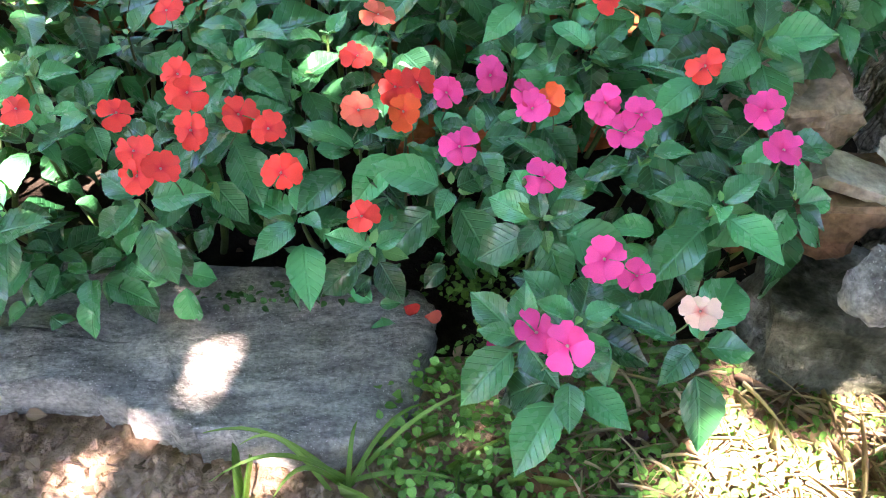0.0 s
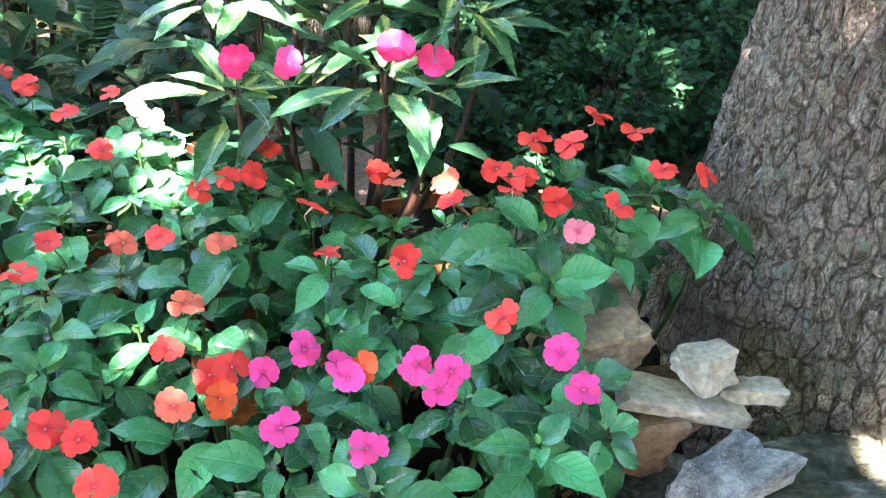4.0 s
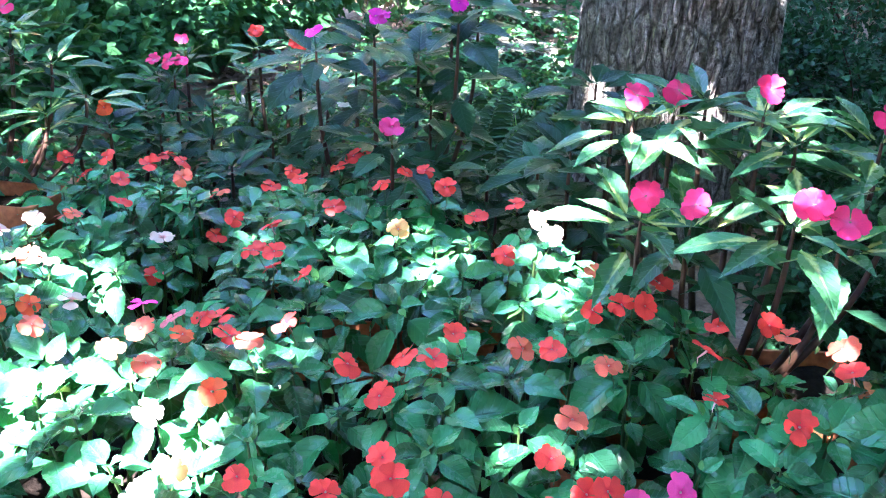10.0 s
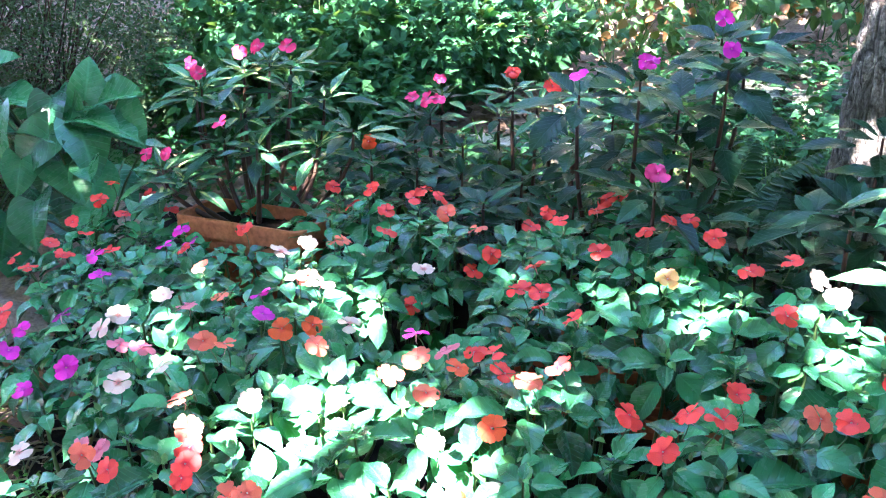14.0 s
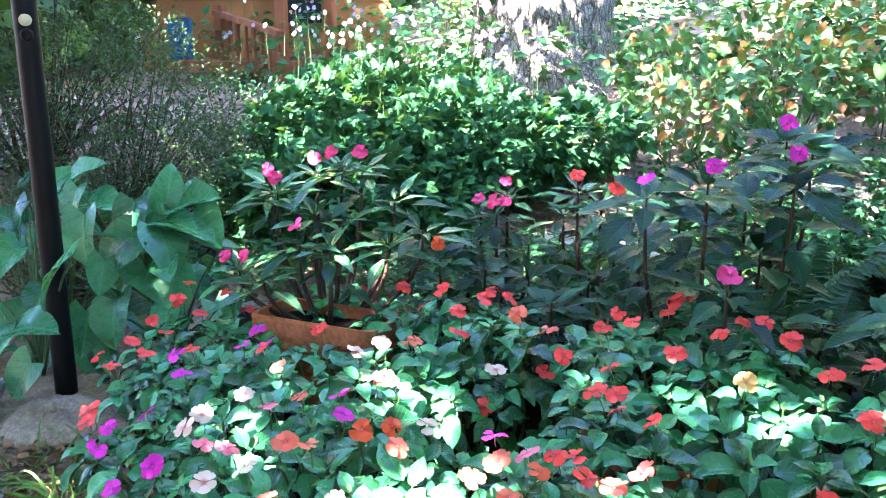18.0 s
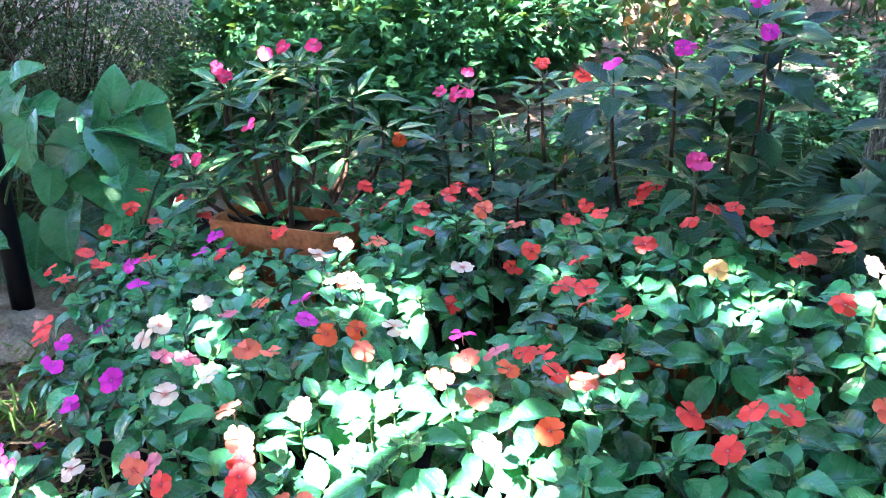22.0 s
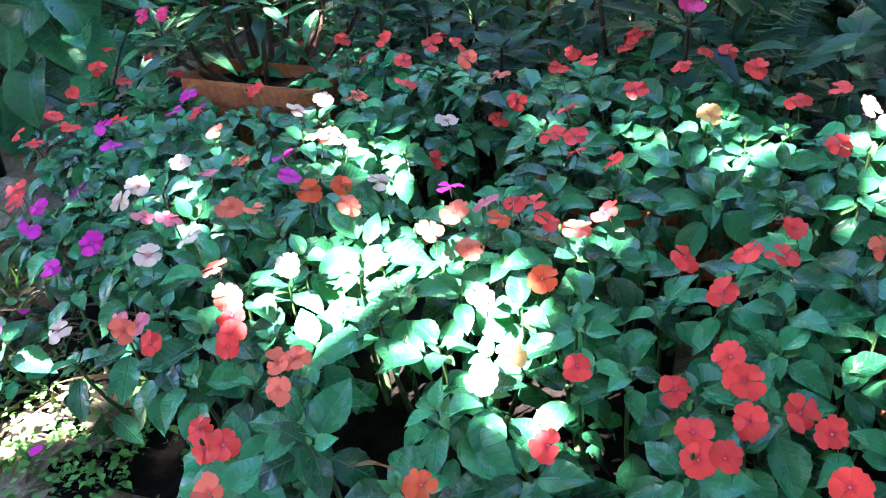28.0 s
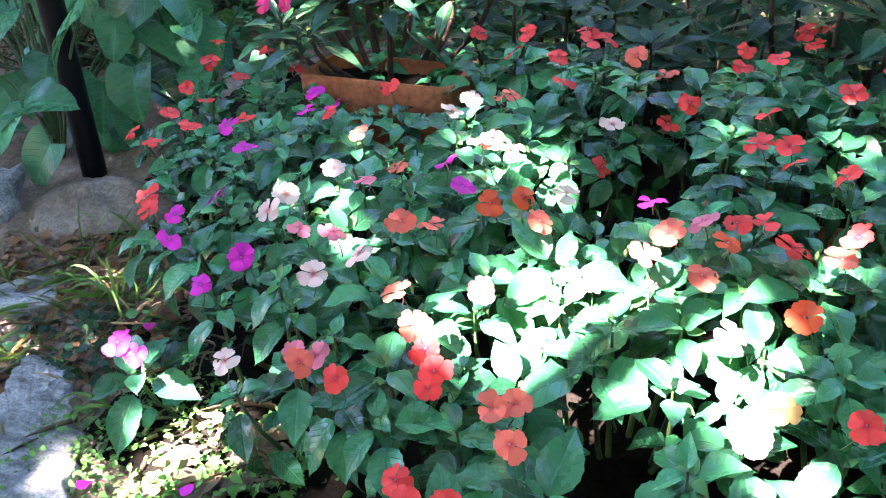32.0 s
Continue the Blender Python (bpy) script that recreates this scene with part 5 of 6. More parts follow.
hosta((-2.48, 2.36, height(-2.48, 2.36)), 2, 20, 0.125, "hosta clump of green leaves behind a post", 0.28, 0.42)
hosta((-2.45, 2.65, height(-2.45, 2.65)), 3, 20, 0.13, "hosta clump with upright green leaves", 0.30, 0.45)


# ---- background planting ----
def scatter(rng, n, centre, radii, shell=0.55):
    """Points in an ellipsoid, denser near its skin, with outward directions."""
    d = rng.normal(size=(n, 3))
    d /= np.linalg.norm(d, axis=1, keepdims=True)
    r = shell + (1 - shell) * rng.random(n) ** 0.7
    return np.array(centre) + d * r[:, None] * np.array(radii), d


def bush(name, place, lumps, n, size, mat, label, category, seed, templates=None, wide=0.3, stems=14, stem_mat=None, leaf_name="foliage", stem_r=0.008):
    """Leafy shrub: woody stems and a crown of many small leaves in uneven lumps."""
    rng, prng = np.random.default_rng(seed), random.Random(seed)
    plant = thing(name, place, label, category)
    B, D = [], []
    for c, r, share in lumps:
        b, d = scatter(rng, int(n * share), c, r)
        keep = np.array([noise.noise(Vector(p) * 5.0 + Vector((seed, 0, 0))) > -0.28 for p in b])
        B.append(b[keep])
        D.append(d[keep])
    b, d = np.concatenate(B), np.concatenate(D)
    d = d + rng.normal(size=d.shape) * 0.6 + np.array([0, -0.2, 0])
    u = rng.normal(size=d.shape) * 0.5 + np.array([0, -0.35, 1.0])
    s = size * rng.uniform(0.6, 1.25, len(b))
    foliage(leaf_name, rng, templates or PLAIN, b, d, u, s, s * wide, mat, plant)
    for i in range(stems):
        c, r, _ = prng.choice(lumps)
        e = Vector(c) + Vector([prng.uniform(-0.8, 0.8) * r[k] for k in range(3)])
        part("branch", tubes([(bend(Vector(place) + Vector((prng.uniform(-0.1, 0.1), prng.uniform(-0.1, 0.1), -0.03)), e, 0, 6, [prng.uniform(-0.08, 0.08) for _ in range(3)]), [stem_r, stem_r * 0.85, stem_r * 0.7, stem_r * 0.55, stem_r * 0.4, stem_r * 0.2], 6)]), stem_mat or RED_STEM, plant)
    return plant


# Japanese anemones: a leafy mound with lilac flowers on tall stalks
anemone = bush("anemone", on(-2.0, 4.5), [((-2.2, 4.4, 0.74), (0.75, 0.6, 0.33), 0.3), ((-1.55, 4.2, 0.70), (0.6, 0.6, 0.32), 0.25), ((-1.95, 3.6, 0.52), (0.7, 0.45, 0.25), 0.22), ((-2.3, 5.0, 0.85), (0.8, 0.6, 0.33), 0.15), ((-1.1, 4.6, 0.72), (0.4, 0.5, 0.22), 0.08)],
               11000, 0.070, ANEMONE_LEAF, "large mound of lobed green anemone leaves with lilac flowers", "anemone", 61, LOBED, stems=40, stem_mat=STEM, wide=0.34, stem_r=0.005)
arng = random.Random(9)
for i in range(110):
    x, y = arng.uniform(-3.1, -1.35), arng.uniform(4.2, 5.2)
    z = 1.10 + 0.24 * (-x - 1.3) / 1.7 + arng.uniform(-0.12, 0.2)
    p = Vector((x, y, z))
    flower(arng, p, (arng.uniform(-0.5, 0.5), -1, arng.uniform(0.0, 0.6)), arng.choice("lllllw"), anemone, arng.uniform(0.45, 0.65))
    part("flower_stalk", tubes([(bend((x + arng.uniform(-0.06, 0.06), y, z - 0.35), p + Vector((0, 0.004, -0.003)), 0, 4), [0.0018, 0.0014, 0.001, 0.0007], 4)]), STEM, anemone)
for i, (x, y, sz, tone) in enumerate(((-0.55, 5.0, 0.6, 0), (0.0, 5.3, 0.7, 0), (0.55, 5.5, 0.65, 0), (-0.2, 6.0, 0.7, 0), (0.6, 6.3, 0.7, 1), (1.1, 5.9, 0.6, 0), (-0.75, 5.7, 0.6, 1), (0.25, 7.0, 0.8, 0), (1.2, 7.0, 0.7, 1))):
    z = height(x, y)
    b = bush("begonia", (x, y, z), [((x, y, z + sz * 0.55), (0.42, 0.38, 0.26), 1.0)], 260, 0.072, BEGONIA_LEAF, "hardy begonia with pale green leaves and rusty undersides", "begonia", 70 + i, HEART, 0.42, 14, STEM, leaf_name="foliage", stem_r=0.005)
    rng = np.random.default_rng(170 + i)
    q, d = scatter(rng, 70, (x, y, z + sz * 0.6), (0.40, 0.36, 0.27))
    foliage("rusty_foliage", rng, PLAIN, q, d + rng.normal(size=d.shape) * 0.5, rng.normal(size=d.shape), 0.065, 0.026, RUST_LEAF, b, "rust-brown turned leaves")
for i, (x, y, z, rx, ry, rz, n, mat, size, lab) in enumerate((
        (-3.15, 3.45, 0.80, 0.80, 0.55, 0.62, 15000, SHRUB_LEAF, 0.024, "twiggy evergreen shrub with sparse small leaves"),
        (-2.80, 3.20, 0.50, 0.55, 0.40, 0.35, 6000, SHRUB_LEAF, 0.020, "low brown twiggy shrub in shade"),
        (-2.95, 2.80, 0.36, 0.55, 0.32, 0.34, 5000, SHRUB_LEAF, 0.022, "low dark shrub behind hostas"),
        (-4.6, 4.3, 1.30, 1.1, 0.8, 0.9, 8000, SHRUB_LEAF, 0.035, "tall green shrub beside the timber deck"),
        (-3.1, 4.4, 0.72, 0.5, 0.5, 0.36, 4000, BOX_LEAF, 0.03, "dense green shrub behind a post"))):
    bush("shrub", on(x, y), [((x, y, z), (rx, ry, rz), 0.7), ((x + rx * 0.5, y - 0.1, z - rz * 0.3), (rx * 0.6, ry * 0.7, rz * 0.5), 0.3)], n, size, mat, lab, "shrub", 90 + i, FAR, stems=70, stem_r=0.009)
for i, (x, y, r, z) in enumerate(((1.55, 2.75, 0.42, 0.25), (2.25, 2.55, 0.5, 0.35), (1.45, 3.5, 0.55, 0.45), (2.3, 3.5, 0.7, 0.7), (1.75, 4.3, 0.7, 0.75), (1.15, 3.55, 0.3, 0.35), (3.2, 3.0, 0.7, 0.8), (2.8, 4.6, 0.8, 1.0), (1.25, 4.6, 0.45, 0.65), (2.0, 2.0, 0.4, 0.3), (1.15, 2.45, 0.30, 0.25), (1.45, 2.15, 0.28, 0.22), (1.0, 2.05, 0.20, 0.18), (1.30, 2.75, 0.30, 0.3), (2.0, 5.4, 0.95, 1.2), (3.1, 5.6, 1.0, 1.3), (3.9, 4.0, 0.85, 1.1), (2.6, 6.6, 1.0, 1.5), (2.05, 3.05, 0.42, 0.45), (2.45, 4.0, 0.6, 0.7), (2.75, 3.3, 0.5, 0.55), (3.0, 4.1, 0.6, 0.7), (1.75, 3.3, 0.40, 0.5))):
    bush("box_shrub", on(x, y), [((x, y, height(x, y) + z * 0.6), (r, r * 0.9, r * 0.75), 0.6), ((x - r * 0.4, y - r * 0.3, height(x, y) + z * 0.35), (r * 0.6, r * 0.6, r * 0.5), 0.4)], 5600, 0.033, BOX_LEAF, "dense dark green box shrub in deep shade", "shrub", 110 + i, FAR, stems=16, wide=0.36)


def fern(place, seed, count, length, label, upright=0.6):
    rng, nrng = random.Random(seed), np.random.default_rng(seed)
    plant = thing("fern", place, label, "fern", "ferns on the bank")
    for i in range(count):
        a = rng.uniform(0, 6.28)
        L = length * rng.uniform(0.7, 1.15)
        e = rng.uniform(upright - 0.3, upright + 0.3)
        pts = []
        p, d = Vector(place), Vector((math.cos(a) * math.cos(e), math.sin(a) * math.cos(e), math.sin(e)))
        for k in range(14):
            pts.append(p.copy())
            p = p + d * (L / 13)
            d = (d + Vector((0, 0, -0.09))).normalized()
        rib = part("frond", tubes([(pts, [0.003 - 0.0002 * k for k in range(14)], 5)]), STEM, plant)
        B, D, U, S = [], [], [], []
        for k in range(26):
            f = k / 26 * 12.9
            q = pts[int(f)].lerp(pts[min(13, int(f) + 1)], f % 1)
            t = (pts[min(13, int(f) + 1)] - pts[int(f)]).normalized()
            side = t.cross(Vector((0, 0, 1))).normalized()
            w = L * 0.20 * math.sin(math.pi * min(1, 0.12 + k / 29)) ** 0.8
            for s in (-1, 1):
                B.append(list(q)), D.append(list(side * s + t * 0.35 + Vector((0, 0, -0.1)))), U.append(list(side.cross(t))), S.append(w)
        S = np.array(S)
        foliage("foliage", nrng, PLAIN, B, D, U, S, S * 0.16, FERN_LEAF, rib)
    return plant


for i, (x, y, n, L, up) in enumerate(((0.18, 2.72, 12, 0.42, 0.9), (0.35, 2.95, 11, 0.40, 0.7), (0.05, 3.05, 11, 0.45, 0.9), (0.28, 2.45, 10, 0.35, 0.5), (0.42, 2.3, 9, 0.32, 0.4), (-0.70, 3.25, 10, 0.38, 0.8), (-0.42, 2.78, 10, 0.32, 0.8), (0.15, 3.45, 10, 0.40, 0.8), (-1.35, 3.1, 9, 0.35, 0.6), (0.62, 3.75, 9, 0.4, 0.7), (0.30, 3.95, 9, 0.4, 0.6), (0.42, 3.4, 9, 0.4, 0.8), (0.95, 4.1, 9, 0.42, 0.6), (0.30, 2.15, 8, 0.32, 0.5))):
    fern(on(x, y), 200 + i, n, L, "dark green feathery fern on the shaded bank", up)


def ground_leaves(name, centre, radius, n, size, mat, label, category, seed, templates=None, lift=0.02, wide=0.3, tall=0.0, flatness=1.0, floor=None):
    """Low plants or litter over a patch of ground, following it."""
    rng = np.random.default_rng(seed)
    a, r = rng.uniform(0, 6.283, n), np.sqrt(rng.random(n))
    x, y = centre[0] + np.cos(a) * r * radius[0], centre[1] + np.sin(a) * r * radius[1]
    keep = np.array([noise.noise(Vector((p, q, seed)) * 4) > -0.25 for p, q in zip(x, y)])
    x, y = x[keep], y[keep]
    z = np.array([floor or earth(p, q) for p, q in zip(x, y)]) + lift * rng.random(len(x)) + 0.002
    d = rng.normal(size=(len(x), 3)) * np.array([1, 1, 0.2]) + np.array([0, 0, tall])
    u = rng.normal(size=(len(x), 3)) * 0.4 * (2 - flatness) + np.array([0, 0, 1.0])
    if tall > 0.6:
        u = rng.normal(size=(len(x), 3)) * np.array([1, 1, 0.1])
    s = size * rng.uniform(0.5, 1.3, len(x))
    me = to_mesh(name, *spread(rng, templates or PLAIN, np.stack([x, y, z], 1), d, u, s, s * wide))
    me.materials.append(mat)
    return tagged(new(name, me), label, category, "", "stuff")


ground_leaves("weeds", (0.50, 0.86), (0.22, 0.30), 2600, 0.014, WEED, "low creeping weeds with tiny green leaves", "weeds", 301, lift=0.05, wide=0.4)
ground_leaves("weeds", (0.92, 0.66), (0.36, 0.30), 3000, 0.014, WEED, "low sunlit weeds among dry straw", "weeds", 302, lift=0.03, wide=0.32)
ground_leaves("straw", (0.95, 0.64), (0.42, 0.26), 800, 0.085, STRAW, "dry pale straw and grass clippings on soil", "straw", 303, STRAP, 0.05, 0.007, 0.12)
ground_leaves("weeds", (-1.25, 1.02), (0.28, 0.28), 2000, 0.014, WEED, "low green weeds beside stone edging", "weeds", 304, lift=0.04, wide=0.3)
ground_leaves("weeds", (-1.0, 0.92), (0.32, 0.22), 500, 0.020, WEED, "small-leaved creeping weeds under flowers", "weeds", 305, lift=0.06, wide=0.4)
ground_leaves("grass", (-1.78, 1.55), (0.22, 0.35), 80, 0.09, GRASS, "tufts of thin grass beside the flower bed", "grass", 306, STRAP, 0.02, 0.014, 0.7)
ground_leaves("grass", (0.28, 0.70), (0.22, 0.08), 40, 0.2, GRASS, "long green grass blades at the slab's edge", "grass", 307, STRAP, 0.01, 0.010, 0.3)
ground_leaves("straw", (-1.5, 1.35), (0.5, 0.5), 420, 0.08, STRAW, "dry grass stems lying on soil", "straw", 308, STRAP, 0.02, 0.016, 0.1)
ground_leaves("mulch", (-1.75, 1.6), (0.45, 0.55), 2600, 0.022, LITTER, "brown bark chips and dead leaves on the path", "mulch", 309, lift=0.012, wide=0.35)
ground_leaves("mulch", (-1.80, 1.50), (0.36, 0.45), 900, 0.034, BROWN_LEAF, "dark brown bark chips beside the flower bed", "mulch", 324, lift=0.02, wide=0.3)
ground_leaves("grass", (-1.78, 1.42), (0.26, 0.32), 110, 0.11, GRASS, "sparse thin grass growing through mulch", "grass", 325, STRAP, 0.02, 0.012, 0.5)
ground_leaves("weeds", (-1.60, 1.33), (0.20, 0.13), 260, 0.024, DARK_LEAF, "dark small-leaved creeping weeds on mulch", "weeds", 326, lift=0.03, wide=0.38)
ground_leaves("leaf_litter", (-1.16, 1.10), (0.10, 0.12), 60, 0.055, LITTER, "pale curled dead leaves beside the impatiens", "leaf litter", 327, lift=0.03, wide=0.3)
ground_leaves("mulch", (0.1, 0.85), (1.3, 0.5), 900, 0.022, LITTER, "brown leaf crumbs on soil", "mulch", 310, lift=0.008, wide=0.35)
ground_leaves("leaf_litter", (-0.6, 3.6), (2.0, 1.2), 3500, 0.05, LITTER, "brown leaf litter on the bank", "leaf litter", 311, lift=0.02, wide=0.35)
ground_leaves("leaf_litter", (0.3, 5.6), (2.6, 2.2), 4000, 0.06, LITTER, "brown leaf litter on the hillside", "leaf litter", 312, FAR, lift=0.03, wide=0.35)
ground_leaves("ground_cover", (0.1, 3.6), (0.9, 0.9), 2600, 0.05, ANEMONE_LEAF, "low green ground cover on the bank", "ground cover", 313, FAR, lift=0.10, wide=0.34, tall=0.2)
ground_leaves("ground_cover", (-1.6, 3.2), (0.9, 0.5), 2200, 0.055, ANEMONE_LEAF, "low green ground cover behind planters", "ground cover", 314, FAR, lift=0.14, wide=0.34, tall=0.2)
ground_leaves("ground_cover", (-0.5, 3.1), (0.7, 0.5), 900, 0.05, FERN_LEAF, "sparse dark ground cover behind planters", "ground cover", 315, lift=0.16, wide=0.3, tall=0.3)
ground_leaves("ground_cover", (0.45, 4.0), (0.8, 0.8), 1500, 0.05, FERN_LEAF, "dark green ground cover between ledge stones", "ground cover", 322, FAR, lift=0.12, wide=0.3, tall=0.2)
ground_leaves("ground_cover", (0.35, 4.4), (1.1, 0.9), 2600, 0.055, ANEMONE_LEAF, "green ground cover spreading over the bank", "ground cover", 323, LOBED, 0.16, 0.34, 0.25)
ground_leaves("grass", (-0.1, 3.2), (1.1, 0.8), 900, 0.13, GRASS, "thin grass and stalks on the bank", "grass", 316, STRAP, 0.02, 0.02, 0.9)
ground_leaves("ground_cover", (-2.4, 7.6), (3.5, 1.8), 4500, 0.11, ANEMONE_LEAF, "green woodland undergrowth", "undergrowth", 317, FAR, lift=0.5, wide=0.34, tall=0.3)
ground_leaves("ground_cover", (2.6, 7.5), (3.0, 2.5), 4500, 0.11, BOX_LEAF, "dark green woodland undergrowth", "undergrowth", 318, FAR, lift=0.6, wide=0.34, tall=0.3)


ground_leaves("weeds", (0.16, 1.05), (0.16, 0.03), 130, 0.012, ANEMONE_LEAF, "tiny creeping weeds on the slab's back edge", "weeds", 319, lift=0.02, wide=0.4, floor=0.102)
ground_leaves("twigs", (0.75, 0.78), (0.4, 0.22), 60, 0.15, LITTER, "thin brown twigs lying among weeds", "twigs", 320, STRAP, 0.03, 0.006, 0.1)
ground_leaves("twigs", (-1.5, 1.5), (0.5, 0.5), 60, 0.13, LITTER, "thin brown twigs on the mulch", "twigs", 321, STRAP, 0.02, 0.012, 0.1)


def grass_tuft(base, tips, seed, label):
    """A few long arching blades from one foot."""
    rng = random.Random(seed)
    plant = thing("grass_tuft", base, label, "grass")
    for x, y, z in tips:
        foot = Vector(base) + Vector((rng.uniform(-0.02, 0.02), rng.uniform(-0.015, 0.015), -0.005))
        path = bend(foot, (x, y, z), rng.uniform(0.03, 0.07), 10)
        v, uv = [], []
        for i, p in enumerate(path):
            t = i / 9
            d = (path[min(9, i + 1)] - path[max(0, i - 1)]).normalized()
            side = d.cross(Vector((0.3, -0.4, 1))).normalized() * 0.0035 * (1 - t ** 3)
            for s in (-1, 0, 1):
                v.append(p + side * s - Vector((0, 0, 0.0012 * (s == 0))))
                uv.append((0.5 + 0.4 * s, t))
        part("blade", to_mesh("blade", v, grid_faces(10, 3), uv), GRASS, plant)
    return plant


grass_tuft((0.24, 0.73, 0.05), [(0.04, 0.80, 0.09), (0.06, 0.745, 0.06), (0.10, 0.78, 0.09), (0.43, 0.83, 0.13), (0.36, 0.80, 0.14), (0.26, 0.79, 0.12), (0.14, 0.71, 0.05), (0.42, 0.715, 0.06)], 5, "long green grass blades arching in front of the slab")
grass_tuft((-1.68, 1.50, 0.07), [(-1.80, 1.42, 0.12), (-1.58, 1.40, 0.11), (-1.72, 1.38, 0.14), (-1.85, 1.52, 0.10), (-1.62, 1.56, 0.13), (-1.76, 1.58, 0.12)], 6, "tuft of thin green grass on bare soil")
grass_tuft((-1.40, 1.18, 0.06), [(-1.52, 1.10, 0.10), (-1.34, 1.08, 0.11), (-1.44, 1.06, 0.13), (-1.30, 1.16, 0.09)], 7, "small tuft of grass beside stone edging")


def clods(centre, radius, n, size, seed, label):
    """Crumbs and small clods of soil."""
    rng = np.random.default_rng(seed)
    bm = bmesh.new()
    bmesh.ops.create_icosphere(bm, subdivisions=1, radius=1)
    tv = np.array([v.co[:] for v in bm.verts])
    tf = np.array([[v.index for v in f.verts] for f in bm.faces])
    bm.free()
    V, F = [], []
    for i in range(n):
        a, r = rng.uniform(0, 6.283), math.sqrt(rng.random())
        x, y = centre[0] + math.cos(a) * r * radius[0], centre[1] + math.sin(a) * r * radius[1]
        s = size * rng.uniform(0.3, 1.0) ** 2
        q = tv * (1 + 0.3 * rng.normal(size=(len(tv), 1))) * s * np.array([1, 1, 0.7])
        V.append(q + (x, y, earth(x, y) + s * 0.25))
        F.append(tf + i * len(tv))
    ob = new("soil_crumbs", to_mesh("soil_crumbs", np.concatenate(V), np.concatenate(F), None, False))
    ob.data.materials.append(SOIL)
    return tagged(ob, label, "soil", "", "stuff")


clods((-0.05, 0.74), (0.5, 0.16), 1500, 0.013, 331, "crumbly brown clods of soil in front of the slab")
clods((0.72, 0.80), (0.3, 0.2), 350, 0.016, 332, "dark crumbs of soil among weeds")
clods((-1.45, 1.35), (0.5, 0.55), 500, 0.014, 333, "crumbs of soil on the path")
clods((1.12, 1.02), (0.25, 0.12), 250, 0.014, 334, "dark soil crumbs behind the stacked stones")


def heap(name, place, radii, tall, mat, label, category, seed, jag):
    """Low uneven mound that tapers into the ground."""
    rings, n, v = 14, 48, []
    for r in range(rings):
        f = r / (rings - 1)
        for k in range(n):
            a = 2 * math.pi * k / n
            q = Vector((math.cos(a) * f * 2 + seed, math.sin(a) * f * 2, 0))
            edge = f * (1 + 0.25 * noise.noise(q * 0.8))
            x, y = place[0] + math.cos(a) * radii[0] * edge, place[1] + math.sin(a) * radii[1] * edge
            z = tall * (1 - f * f) * (1 + 0.5 * noise.noise(q * 1.4)) + jag * noise.fractal(q * 4, 0.8, 2.0, 4) * (1 - f ** 4)
            v.append((x, y, height(x, y) + z - 0.012 * f + 0.004))
    f = [(r * n + k, r * n + (k + 1) % n, (r + 1) * n + (k + 1) % n, (r + 1) * n + k) for r in range(rings - 1) for k in range(n)]
    ob = new(name, to_mesh(name, v, f))
    ob.data.materials.append(mat)
    return tagged(ob, label, category)


heap("rotten_stump", (0.64, 0.75), (0.085, 0.06), 0.045, RED_STEM, "crumbling dark brown rotten stump among weeds", "stump", 4.1, 0.022)
heap("soil_mound", (-2.03, 1.88), (0.26, 0.17), 0.05, SAND, "small mound of dry pale sandy soil at the post's foot", "soil", 7.3, 0.012)


def dead_leaf(place, turn, size, tilt=(10, 0)):
    me = unit_leaf(NEAR, 3, size, size * 0.24)
    me.materials.append(BROWN_LEAF)
    ob = new("dead_leaf", me)
    ob.matrix_world = pose(*place, tilt[0], tilt[1], turn)
    return tagged(ob, "curled brown dead leaf on the ground", "leaf")


dead_leaf((0.50, 0.69, 0.07), 14, 0.11, (28, 20))
dead_leaf((0.56, 0.68, 0.07), 50, 0.07, (15, -20))
dead_leaf((-0.36, 0.83, 0.42), 110, 0.055, (30, 35))
dead_leaf((-1.72, 1.68, 0.11), 20, 0.08)
dead_leaf((0.72, 0.80, 0.09), 100, 0.10, (0, 14))
petal_spots = ((0.33, 1.0, 0.118, "r"), (0.36, 0.98, 0.115, "s"), (0.45, 0.92, 0.09, "p"), (-1.32, 0.98, 0.10, "m"), (-1.16, 1.0, 0.11, "m"), (-1.5, 1.38, 0.10, "m"))
for x, y, z, c in petal_spots:
    ob = new("fallen_petal", PETAL_OF[c][0])
    ob.matrix_world = pose(x, y, z, 8, 6, x * 700)
    tagged(ob, "fallen " + PETAL_WORDS[c] + " petal lying on soil", "petal")


# ---- timber deck and house in the trees ----
def beam(name, a, b, wide, deep, mat, parent, label=""):
    """Squared timber from a to b."""
    a, b = Vector(a), Vector(b)
    bm = bmesh.new()
    bmesh.ops.create_cube(bm, size=1, matrix=Matrix.Diagonal((wide, (b - a).length, deep, 1)))
    bmesh.ops.bevel(bm, geom=bm.edges[:], offset=0.006, segments=2, affect="EDGES")
    up = (0, 0, 1) if abs((b - a).normalized().z) < 0.9 else (0, -1, 0)
    bmesh.ops.transform(bm, matrix=Matrix.Translation((a + b) / 2) @ frame_of(b - a, up), verts=bm.verts[:])
    return part(name, bm, mat, parent, label)


